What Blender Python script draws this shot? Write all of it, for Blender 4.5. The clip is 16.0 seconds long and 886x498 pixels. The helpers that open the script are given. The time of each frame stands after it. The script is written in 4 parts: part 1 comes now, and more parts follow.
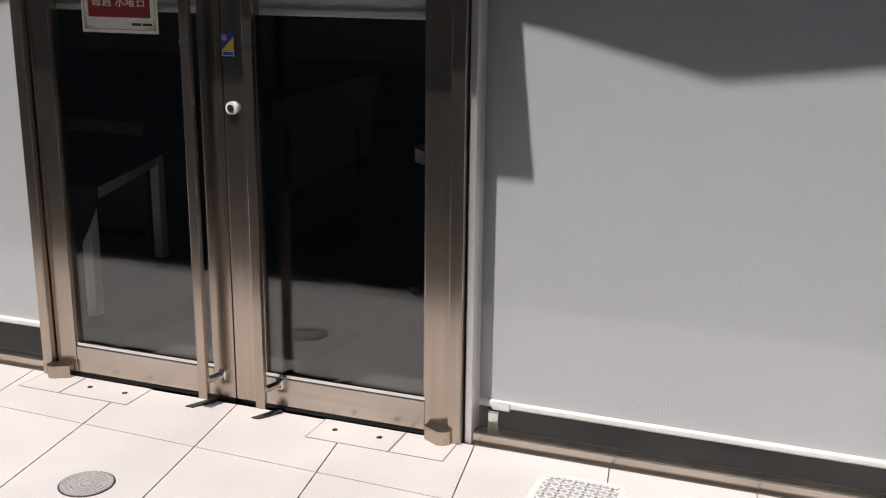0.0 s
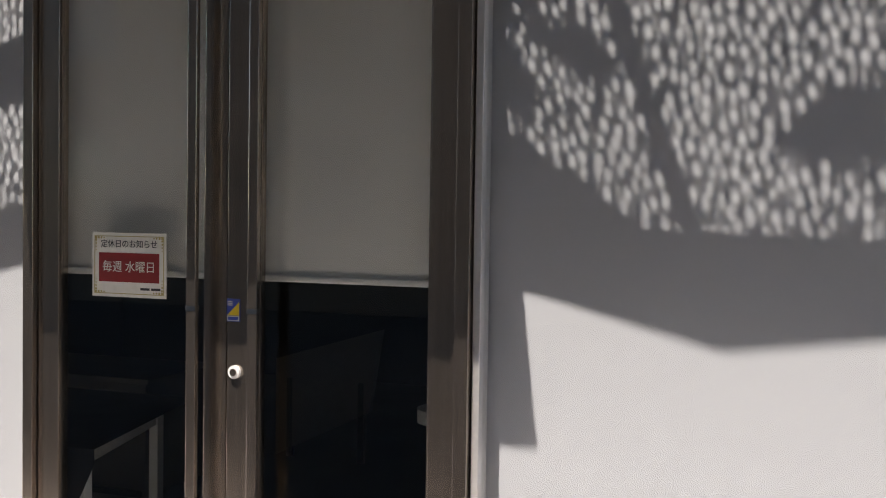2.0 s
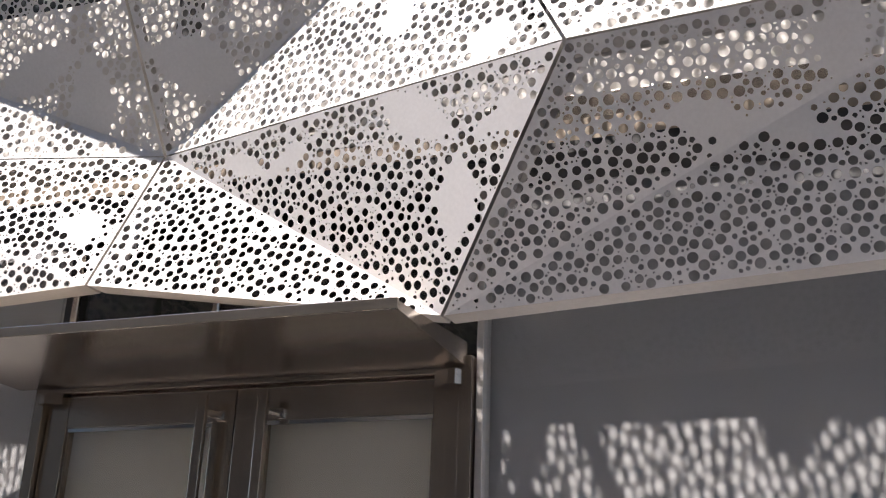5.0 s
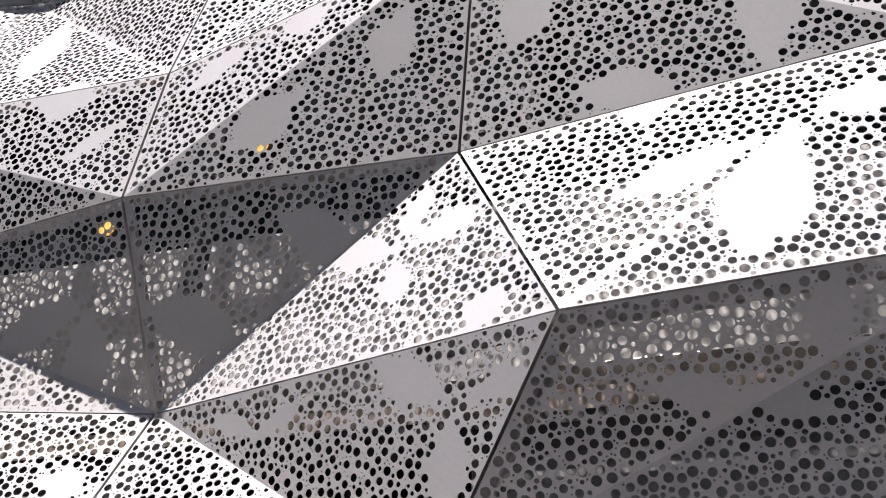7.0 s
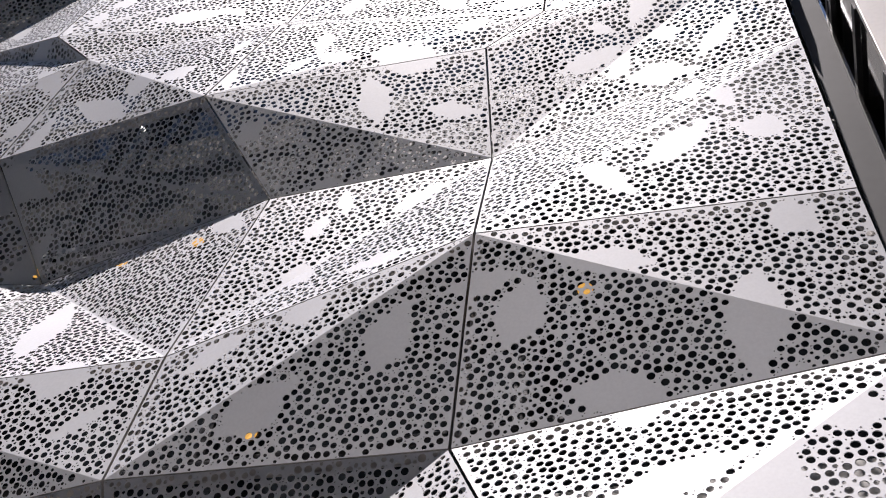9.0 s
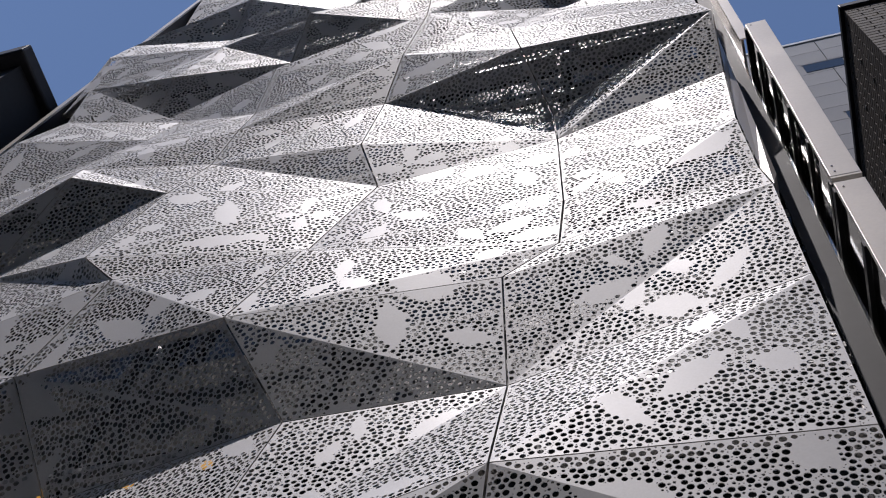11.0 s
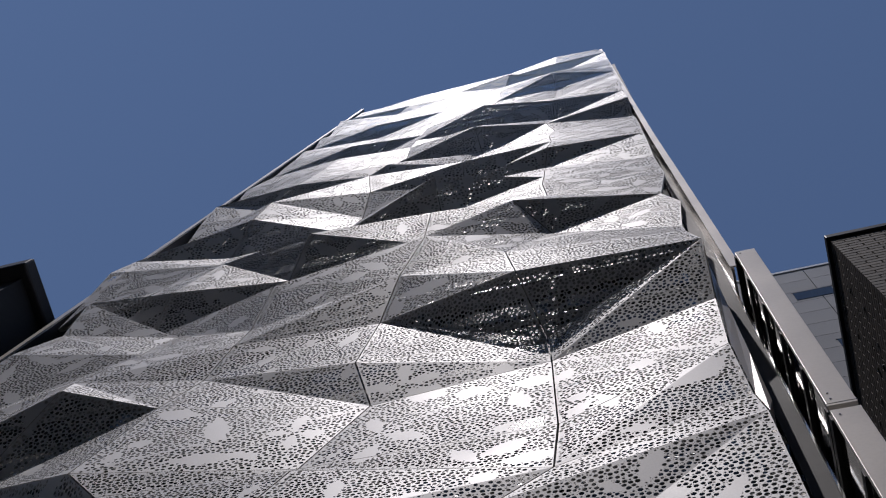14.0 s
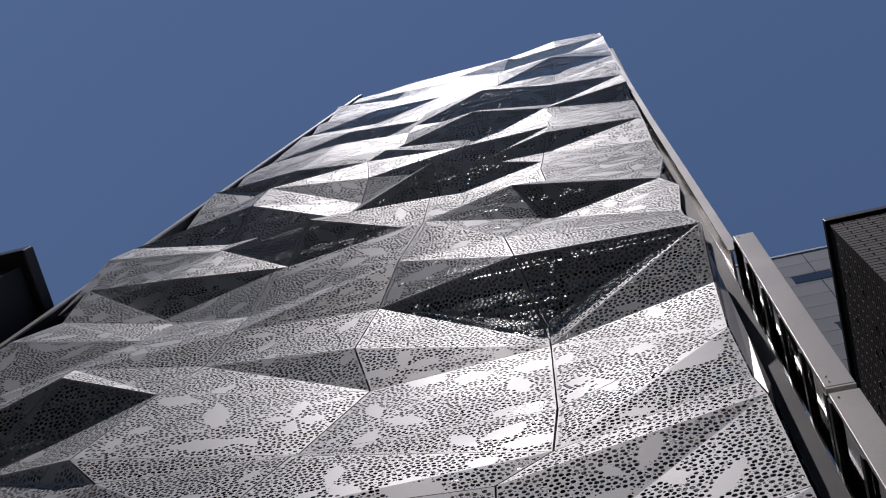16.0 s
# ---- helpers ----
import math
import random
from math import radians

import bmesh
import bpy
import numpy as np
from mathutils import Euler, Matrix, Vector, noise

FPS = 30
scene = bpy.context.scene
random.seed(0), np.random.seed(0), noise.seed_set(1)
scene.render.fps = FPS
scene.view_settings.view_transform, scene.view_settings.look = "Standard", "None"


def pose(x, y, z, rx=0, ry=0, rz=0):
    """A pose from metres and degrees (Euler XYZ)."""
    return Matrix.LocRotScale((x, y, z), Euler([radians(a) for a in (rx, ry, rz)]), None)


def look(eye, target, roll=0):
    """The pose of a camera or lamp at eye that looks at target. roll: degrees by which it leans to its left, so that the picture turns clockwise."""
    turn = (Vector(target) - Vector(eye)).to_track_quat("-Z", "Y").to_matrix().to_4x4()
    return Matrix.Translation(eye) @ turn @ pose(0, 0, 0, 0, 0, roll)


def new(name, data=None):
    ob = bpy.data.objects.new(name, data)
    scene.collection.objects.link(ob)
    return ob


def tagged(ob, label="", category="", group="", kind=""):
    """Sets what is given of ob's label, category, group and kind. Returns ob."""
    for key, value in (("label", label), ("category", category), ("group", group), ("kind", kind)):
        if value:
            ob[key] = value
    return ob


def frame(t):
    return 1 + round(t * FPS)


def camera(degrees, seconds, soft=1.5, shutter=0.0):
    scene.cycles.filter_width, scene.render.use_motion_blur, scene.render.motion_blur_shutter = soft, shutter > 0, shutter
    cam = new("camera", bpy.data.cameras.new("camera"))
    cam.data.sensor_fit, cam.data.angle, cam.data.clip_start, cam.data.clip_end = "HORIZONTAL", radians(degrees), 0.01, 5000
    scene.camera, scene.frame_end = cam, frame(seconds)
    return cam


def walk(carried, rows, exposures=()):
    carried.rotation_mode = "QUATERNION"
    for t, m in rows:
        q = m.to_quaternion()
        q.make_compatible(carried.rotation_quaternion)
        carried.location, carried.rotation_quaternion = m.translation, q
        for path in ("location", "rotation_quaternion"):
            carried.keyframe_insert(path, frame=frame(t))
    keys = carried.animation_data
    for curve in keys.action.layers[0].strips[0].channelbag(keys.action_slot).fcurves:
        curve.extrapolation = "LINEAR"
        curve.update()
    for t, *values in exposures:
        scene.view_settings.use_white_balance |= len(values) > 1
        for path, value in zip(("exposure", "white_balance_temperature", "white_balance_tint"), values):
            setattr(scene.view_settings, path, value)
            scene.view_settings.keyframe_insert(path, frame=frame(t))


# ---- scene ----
EXPOSURES = ((0.0, 0.40, 6600, 12), (2.0, 1.22, 6900, 13), (3.5, 1.97, 7200, 14), (4.7, 1.72, 7050, 16), (7.0, 0.84, 6700, 18), (9.0, 0.26, 6550, 18), (12.0, -0.92, 6450, 16), (16.0, -1.25, 6400, 16))
SKY_STRENGTH = 0.175
SUN_STRENGTH = 4.0
cam = camera(45.3, 16.0, soft=1.1)
PATH = [
    (0.0, 0.000, 0.000, 1.500, 74.82, -0.57, 20.48),
    (0.5, 0.005, 0.007, 1.504, 76.24, -0.44, 20.78),
    (1.0, 0.008, 0.012, 1.511, 80.52, -0.78, 20.87),
    (1.5, 0.008, 0.015, 1.525, 83.91, -0.89, 20.95),
    (2.0, 0.002, 0.016, 1.548, 88.23, -0.82, 20.77),
    (2.5, -0.004, 0.007, 1.576, 91.93, -0.76, 20.42),
    (3.0, -0.007, -0.014, 1.602, 96.00, -0.96, 20.21),
    (3.5, -0.015, -0.040, 1.624, 100.54, -1.47, 19.88),
    (4.0, -0.021, -0.059, 1.645, 103.83, -1.86, 19.76),
    (4.5, -0.026, -0.081, 1.667, 107.57, -2.12, 19.71),
    (4.7, -0.033, -0.105, 1.691, 108.82, -2.00, 19.49),
    (6.8, -0.033, -0.105, 1.691, 123.83, -3.04, 18.29),
    (7.0, -0.033, -0.105, 1.691, 125.09, -3.26, 18.04),
    (7.5, -0.033, -0.105, 1.691, 128.81, -3.80, 17.39),
    (8.0, -0.033, -0.105, 1.691, 132.92, -4.14, 17.04),
    (8.5, -0.033, -0.105, 1.691, 137.15, -4.61, 16.65),
    (9.0, -0.033, -0.105, 1.691, 141.10, -4.88, 15.98),
    (9.5, -0.033, -0.105, 1.691, 144.45, -5.30, 15.39),
    (9.7, -0.033, -0.105, 1.691, 145.60, -5.41, 15.38),
    (11.8, -0.033, -0.105, 1.691, 157.91, -6.57, 15.19),
    (12.0, -0.033, -0.105, 1.691, 158.95, -6.54, 15.03),
    (12.5, -0.033, -0.105, 1.691, 160.67, -6.28, 14.92),
    (13.0, -0.033, -0.105, 1.691, 161.79, -6.21, 14.37),
    (13.5, -0.033, -0.105, 1.691, 163.78, -6.18, 14.64),
    (14.0, -0.033, -0.105, 1.691, 165.28, -6.32, 14.30),
    (14.5, -0.033, -0.105, 1.691, 165.05, -6.42, 14.41),
    (15.0, -0.033, -0.105, 1.691, 164.72, -6.48, 14.45),
    (15.5, -0.033, -0.105, 1.691, 164.49, -6.34, 14.40),
    (16.0, -0.033, -0.105, 1.691, 164.46, -6.19, 14.54),
]
walk(cam, [(t, pose(*row)) for t, *row in PATH], EXPOSURES)

# ---- sky and sun ----
SUN_WAY = Vector((-0.32, -1.0, 2.5)).normalized()
world = bpy.data.worlds.new("sky")
scene.world = world
world.use_nodes = True
wn = world.node_tree
sky = wn.nodes.new("ShaderNodeTexSky")
sky.sky_type, sky.sun_disc = "NISHITA", False
sky.sun_elevation = math.asin(SUN_WAY.z)
sky.sun_rotation = math.atan2(SUN_WAY.x, SUN_WAY.y)
sky.altitude, sky.air_density, sky.dust_density, sky.ozone_density = 300, 1.0, 0.0, 2.5
wn.links.new(sky.outputs[0], wn.nodes["Background"].inputs[0])
wn.nodes["Background"].inputs[1].default_value = SKY_STRENGTH
sun = new("sun", bpy.data.lights.new("sun", "SUN"))
sun.data.energy, sun.data.angle, sun.data.color = SUN_STRENGTH, radians(0.5), (1.0, 0.97, 0.93)
sun.matrix_world = look(SUN_WAY * 60, (0, 0, 0))


# ---- materials ----
def material(name, color, rough=0.5, metal=0.0, grain=0.06, scale=40.0, stain=0.1, stain_scale=2.0, bump=0.0, stretch=(1, 1, 1), per_piece=0.0, gloss=0.5):
    """A surface with a fine grain, larger stains, uneven gloss and relief."""
    m = bpy.data.materials.new(name)
    m.use_nodes = True
    n, link = m.node_tree.nodes, m.node_tree.links.new
    b = n["Principled BSDF"]
    co = n.new("ShaderNodeTexCoord")
    mp = n.new("ShaderNodeMapping")
    mp.inputs["Scale"].default_value = stretch
    link(co.outputs["Object"], mp.inputs[0])
    fine, wide = n.new("ShaderNodeTexNoise"), n.new("ShaderNodeTexNoise")
    fine.inputs["Scale"].default_value, fine.inputs["Detail"].default_value = scale, 5
    wide.inputs["Scale"].default_value, wide.inputs["Detail"].default_value = stain_scale, 4
    link(mp.outputs[0], fine.inputs[0])
    link(co.outputs["Object"], wide.inputs[0])
    value = None
    for tex, amount in ((fine, grain), (wide, stain)):
        r = n.new("ShaderNodeMapRange")
        r.inputs["From Min"].default_value, r.inputs["From Max"].default_value = 0.3, 0.7
        r.inputs["To Min"].default_value, r.inputs["To Max"].default_value = 1 - amount, 1 + amount
        link(tex.outputs[0], r.inputs[0])
        if value is None:
            value = r.outputs[0]
        else:
            mul = n.new("ShaderNodeMath")
            mul.operation = "MULTIPLY"
            link(value, mul.inputs[0])
            link(r.outputs[0], mul.inputs[1])
            value = mul.outputs[0]
    if per_piece:
        info, r = n.new("ShaderNodeObjectInfo"), n.new("ShaderNodeMapRange")
        r.inputs["To Min"].default_value, r.inputs["To Max"].default_value = 1 - per_piece, 1 + per_piece
        link(info.outputs["Random"], r.inputs[0])
        mul = n.new("ShaderNodeMath")
        mul.operation = "MULTIPLY"
        link(value, mul.inputs[0])
        link(r.outputs[0], mul.inputs[1])
        value = mul.outputs[0]
    mix = n.new("ShaderNodeVectorMath")
    mix.operation = "SCALE"
    mix.inputs[0].default_value = color
    link(value, mix.inputs["Scale"])
    link(mix.outputs[0], b.inputs["Base Color"])
    rr = n.new("ShaderNodeMapRange")
    rr.inputs["To Min"].default_value, rr.inputs["To Max"].default_value = max(0.02, rough * 0.75), min(1, rough * 1.25)
    link(wide.outputs[0], rr.inputs[0])
    link(rr.outputs[0], b.inputs["Roughness"])
    b.inputs["Metallic"].default_value = metal
    b.inputs["Specular IOR Level"].default_value = gloss
    if bump:
        bp = n.new("ShaderNodeBump")
        bp.inputs["Strength"].default_value, bp.inputs["Distance"].default_value = 0.5, bump
        link(fine.outputs[0], bp.inputs["Height"])
        link(bp.outputs[0], b.inputs["Normal"])
    return m


def glass(name, tint, reflect=0.04, rough=0.0):
    """Clear sheet glass: light passes straight on, and the surface mirrors more at a slant."""
    m = bpy.data.materials.new(name)
    m.use_nodes = True
    n, link = m.node_tree.nodes, m.node_tree.links.new
    n.remove(n["Principled BSDF"])
    clear, gloss, slant, mix = n.new("ShaderNodeBsdfTransparent"), n.new("ShaderNodeBsdfGlossy"), n.new("ShaderNodeLayerWeight"), n.new("ShaderNodeMixShader")
    clear.inputs[0].default_value = (*tint, 1)
    gloss.inputs["Roughness"].default_value = rough
    slant.inputs["Blend"].default_value = 0.5
    steep, share = n.new("ShaderNodeMath"), n.new("ShaderNodeMath")
    steep.operation, share.operation = "POWER", "MULTIPLY_ADD"
    steep.inputs[1].default_value = 5.0
    share.inputs[1].default_value, share.inputs[2].default_value = 1 - reflect, reflect
    link(slant.outputs["Facing"], steep.inputs[0])
    link(steep.outputs[0], share.inputs[0])
    link(share.outputs[0], mix.inputs[0])
    link(clear.outputs[0], mix.inputs[1])
    link(gloss.outputs[0], mix.inputs[2])
    link(mix.outputs[0], n["Material Output"].inputs[0])
    return m


M_PANEL = material("silver_painted_aluminium", (0.85, 0.845, 0.855), 0.5, 0.12, 0.03, 90, 0.05, 1.3, gloss=0.05)
M_EDGE = material("folded_aluminium_edge", (0.66, 0.635, 0.615), 0.4, 0.6, 0.04, 60, 0.06, 2)
M_STEEL = material("brushed_stainless_steel", (0.43, 0.36, 0.30), 0.22, 0.95, 0.08, 60, 0.08, 3, 0.0004, (1, 1, 0.02))
M_STEEL_FLAT = material("brushed_steel_canopy", (0.46, 0.405, 0.35), 0.22, 0.95, 0.08, 60, 0.12, 3, 0.0003, (0.02, 1, 1))
M_CHROME = material("polished_chrome", (0.75, 0.74, 0.72), 0.12, 1.0, 0.02, 40, 0.03, 3)
M_CAP = material("champagne_metal_sheet", (0.80, 0.745, 0.69), 0.4, 0.15, 0.03, 50, 0.06, 1.2)
M_DARK_STEEL = material("dark_painted_steel", (0.045, 0.045, 0.048), 0.5, 0.3, 0.1, 30, 0.15, 2)
M_RUBBER = material("black_rubber_seal", (0.02, 0.02, 0.02), 0.7)
M_TILE = material("pale_stone_paving_tile", (0.54, 0.495, 0.472), 0.55, 0, 0.05, 120, 0.06, 3, 0.0006, per_piece=0.04)
M_GROUT = material("grey_paving_joint", (0.16, 0.15, 0.14), 0.9, 0, 0.15, 80, 0.2, 4)
M_ASPHALT = material("grey_asphalt", (0.048, 0.041, 0.033), 0.9, 0, 0.3, 150, 0.2, 0.6, 0.003)
M_KERB = material("granite_kerb", (0.32, 0.31, 0.30), 0.8, 0, 0.2, 150, 0.1, 2, 0.001)
# white fabric, greyed and slightly blued to hold down its sunlit part
M_BLIND = material("white_screen_greyed_for_sun", (0.485, 0.487, 0.51), 0.85, 0, 0.004, 300, 0.015, 1.5)
# pale door fabric, lightened in colour to lift the shade it hangs in
M_BLIND_DOOR = material("pale_screen_lightened_for_shade", (0.86, 0.84, 0.81), 0.85, 0, 0.004, 300, 0.02, 1.5)
M_RAIL = material("white_plastic_rail", (0.78, 0.77, 0.75), 0.35)
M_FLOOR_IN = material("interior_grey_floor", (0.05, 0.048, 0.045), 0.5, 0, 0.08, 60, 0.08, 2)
# near-black: the unlit room's dimness is put into this colour
M_ROOM = material("interior_dimmed_wall", (0.014, 0.024, 0.022), 0.8, 0, 0.05, 30, 0.1, 1)
M_COUNTER = material("interior_brown_board", (0.14, 0.125, 0.10), 0.6, 0, 0.1, 20, 0.1, 2)
M_WHITE = material("white_lacquer", (0.90, 0.89, 0.87), 0.4)
M_CLOTH = material("black_cloth", (0.012, 0.012, 0.014), 0.9, 0, 0.2, 80, 0.2, 6, 0.002)
M_GLASS = glass("clear_shop_glass", (0.97, 0.975, 0.97), 0.035)
M_DOOR_GLASS = glass("tinted_door_glass", (0.95, 0.955, 0.94), 0.075)
M_SIDE_GLASS = glass("grey_side_glass", (0.55, 0.55, 0.55), 0.14, 0.06)
M_PAPER = material("cream_paper", (0.74, 0.72, 0.64), 0.6)
M_RED = material("dark_red_print", (0.25, 0.022, 0.022), 0.5)
M_GOLD = material("gold_print", (0.42, 0.34, 0.12), 0.5)
M_INK = material("black_print", (0.03, 0.03, 0.03), 0.5)
M_BLUE = material("blue_print", (0.03, 0.06, 0.30), 0.4)
M_YELLOW = material("yellow_print", (0.75, 0.55, 0.03), 0.4)
M_INNER_PALE = material("white_inner_board", (0.80, 0.78, 0.75), 0.6, 0, 0.04, 40, 0.06, 1)
M_INNER_BEIGE = material("beige_head_board", (0.40, 0.33, 0.26), 0.6, 0, 0.06, 40, 0.08, 1)
M_GALV = material("galvanised_steel", (0.55, 0.55, 0.55), 0.4, 0.6, 0.08, 60, 0.1, 3)
M_INNER = material("dark_inner_cladding", (0.06, 0.058, 0.056), 0.5, 0.1, 0.05, 40, 0.1, 1)
M_BRICK = material("dark_brown_brick", (0.085, 0.070, 0.060), 0.7, 0, 0.2, 60, 0.15, 3, 0.002, per_piece=0.35)
M_MORTAR = material("black_mortar", (0.018, 0.017, 0.017), 0.9)
M_CLADDING = material("grey_concrete_cladding", (0.20, 0.205, 0.22), 0.7, 0, 0.06, 30, 0.1, 0.8, per_piece=0.08)
M_DARKWALL = material("near_black_cladding", (0.022, 0.022, 0.024), 0.6, 0, 0.1, 20, 0.2, 1)
# brown of the added unseen blocks, set to warm the light they bounce
M_OPPOSITE = material("brown_bounce_wall", (0.180, 0.150, 0.118), 0.85, 0, 0.08, 20, 0.12, 0.5)
M_FAR = material("pale_rendered_wall", (0.30, 0.29, 0.28), 0.85, 0, 0.08, 20, 0.12, 0.5)
M_WINDOW = material("dark_window_glass", (0.03, 0.035, 0.04), 0.08)
M_IRON = material("cast_iron_lid_light", (0.44, 0.41, 0.39), 0.55, 0.2, 0.1, 120, 0.1, 6, 0.001)
M_GRATE = material("pale_drain_grate", (0.58, 0.55, 0.53), 0.5, 0, 0.05, 100, 0.06, 5)


M_AMBER = bpy.data.materials.new("amber_lamp_glow")
M_AMBER.use_nodes = True
M_AMBER.node_tree.nodes["Principled BSDF"].inputs["Base Color"].default_value = (0.6, 0.3, 0.05, 1)
M_AMBER.node_tree.nodes["Principled BSDF"].inputs["Emission Color"].default_value = (1.0, 0.55, 0.12, 1)
M_AMBER.node_tree.nodes["Principled BSDF"].inputs["Emission Strength"].default_value = 0.6


# ---- mesh helpers ----
def shape(name, verts, faces, mat, parent=None, label="", smooth=False):
    me = bpy.data.meshes.new(name)
    me.from_pydata(verts, [], faces)
    me.materials.append(mat)
    if smooth:
        for p in me.polygons:
            p.use_smooth = True
    ob = new(name, me)
    if parent:
        ob.parent = parent
    if label:
        ob["label"] = label
    return ob


def part(name, bm, mat, parent=None, label="", smooth=False):
    me = bpy.data.meshes.new(name)
    bm.normal_update()
    bm.to_mesh(me)
    bm.free()
    me.materials.append(mat)
    if smooth:
        for p in me.polygons:
            p.use_smooth = True
    ob = new(name, me)
    if parent:
        ob.parent = parent
    if label:
        ob["label"] = label
    return ob


def boxes(list_of, bevel=0.0):
    """A bmesh of boxes, each given by two opposite corners, with bevelled edges."""
    bm = bmesh.new()
    for a, b in list_of:
        r = bmesh.ops.create_cube(bm, size=1)
        for v in r["verts"]:
            v.co = Vector([a[i] + (b[i] - a[i]) * (v.co[i] + 0.5) for i in range(3)])
    if bevel:
        bmesh.ops.bevel(bm, geom=bm.edges[:], offset=bevel, segments=2, affect="EDGES", profile=0.5)
    return bm


def box(name, a, b, mat, parent=None, label="", bevel=0.0):
    return part(name, boxes([(a, b)], bevel), mat, parent, label)


def rod(name, a, b, r, mat, parent=None, label="", seg=16):
    a, b = Vector(a), Vector(b)
    bm = bmesh.new()
    m = Matrix.Translation((a + b) / 2) @ (b - a).to_track_quat("Z", "Y").to_matrix().to_4x4()
    bmesh.ops.create_cone(bm, cap_ends=True, segments=seg, radius1=r, radius2=r, depth=(b - a).length, matrix=m)
    return part(name, bm, mat, parent, label)


def prism(name, outline, low, high, mat, parent=None, label=""):
    """A flat outline of (x, y) raised from low to high."""
    k = len(outline)
    v = [(x, y, low) for x, y in outline] + [(x, y, high) for x, y in outline]
    f = [tuple(range(k - 1, -1, -1)), tuple(range(k, 2 * k))] + [(i, (i + 1) % k, k + (i + 1) % k, k + i) for i in range(k)]
    return shape(name, v, f, mat, parent, label)


def empty(name, label="", category="", group="", kind=""):
    return tagged(new(name), label, category, group, kind)


def writing(name, text, size, place, mat, parent, label=""):
    """Text with the built-in font, standing upright and facing the street."""
    cu = bpy.data.curves.new(name, "FONT")
    cu.body, cu.size, cu.align_x, cu.align_y = text, size, "CENTER", "CENTER"
    cu.extrude = 0.0004
    tmp = bpy.data.objects.new(name + "_tmp", cu)
    scene.collection.objects.link(tmp)
    me = bpy.data.meshes.new_from_object(tmp.evaluated_get(bpy.context.evaluated_depsgraph_get()))
    bpy.data.objects.remove(tmp)
    me.materials.clear()
    me.materials.append(mat)
    me.transform(pose(*place, 90, 0, 0))
    ob = new(name, me)
    ob.parent = parent
    if label:
        ob["label"] = label
    return ob


FRONT = 3.0  # the glass line of the shop front

# ---- ground, road, pavement ----
ground = tagged(box("ground", (-400, -400, -0.40), (400, 400, -0.16), M_ASPHALT), "dark asphalt ground reaching the horizon", "ground", kind="structure")
road = tagged(box("road", (-400, -7.6, -0.158), (400, 1.617, -0.012), M_ASPHALT), "dark asphalt street in front of the shop", "road", kind="structure")
pavement = tagged(box("pavement", (-14, 1.72, -0.158), (14, 2.995, -0.012), M_GROUT), "pale stone paved forecourt with thin dark joints", "pavement", kind="structure")
kerb = tagged(box("kerb", (-14, 1.62, -0.158), (14, 1.717, -0.004), M_KERB, bevel=0.006), "grey granite edge between paving and street", "kerb", kind="structure")

# ---- shop front: panes beside the door ----
SILL = 0.015


def shop_window(name, x0, x1, blind_bottom, label):
    w = empty(name, label, "window", kind="structure")
    box("pane", (x0, FRONT + 0.012, SILL + 0.02), (x1, FRONT + 0.022, 3.35), M_GLASS, w, "large clear glass sheet").visible_shadow = False
    box("sill_channel", (x0, FRONT - 0.012, -0.01), (x1, FRONT + 0.045, SILL + 0.02), M_STEEL_FLAT, w, "steel floor channel holding the glass", 0.003)
    box("head_channel", (x0, FRONT - 0.01, 3.35), (x1, FRONT + 0.045, 3.45), M_STEEL_FLAT, w, "", 0.003)
    return w


def roller_screen(x0, x1, y, low, high, mat, label, bracket=None):
    s = empty("roller_screen", label, "roller blind", "screens in the shop front")
    box("fabric", (x0, y, low + 0.012), (x1, y + 0.0015, high), mat, s)
    box("bottom_rail", (x0 - 0.004, y - 0.012, low - 0.008), (x1 + 0.004, y + 0.013, low + 0.016), M_RAIL, s, "white bottom rail", 0.006)
    rod("roller", (x0, y + 0.02, high + 0.03), (x1, y + 0.02, high + 0.03), 0.03, M_RAIL, s)
    if bracket:
        box("end_bracket", (bracket - 0.03, y - 0.02, low - 0.012), (bracket + 0.03, y - 0.006, low + 0.02), M_RAIL, s, "white end clip", 0.003)
    return s


shop_window("window_1", -1.0, 3.4, 0.13, "tall clear glass shop window beside the door")
shop_window("window_2", -6.9, -2.675, 0.165, "tall clear glass shop window on steel channel")
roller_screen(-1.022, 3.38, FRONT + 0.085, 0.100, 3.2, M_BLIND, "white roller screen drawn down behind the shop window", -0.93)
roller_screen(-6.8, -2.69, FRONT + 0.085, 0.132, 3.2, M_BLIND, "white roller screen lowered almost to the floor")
roller_screen(-2.60, -1.84, FRONT + 0.062, 1.335, 2.47, M_BLIND_DOOR, "pale screen half lowered behind the glass door")
roller_screen(-1.83, -1.06, FRONT + 0.062, 1.335, 2.47, M_BLIND_DOOR, "pale screen half lowered behind the glass door")
glass_clip = empty("glass_clip", "clear bracket standing at the window foot", "bracket")
box("plate", (-0.965, FRONT + 0.04, 0.0), (-0.93, FRONT + 0.05, 0.09), M_CHROME, glass_clip, "", 0.002)
box("foot", (-0.97, FRONT + 0.03, -0.002), (-0.89, FRONT + 0.07, 0.008), M_CHROME, glass_clip, "", 0.002)

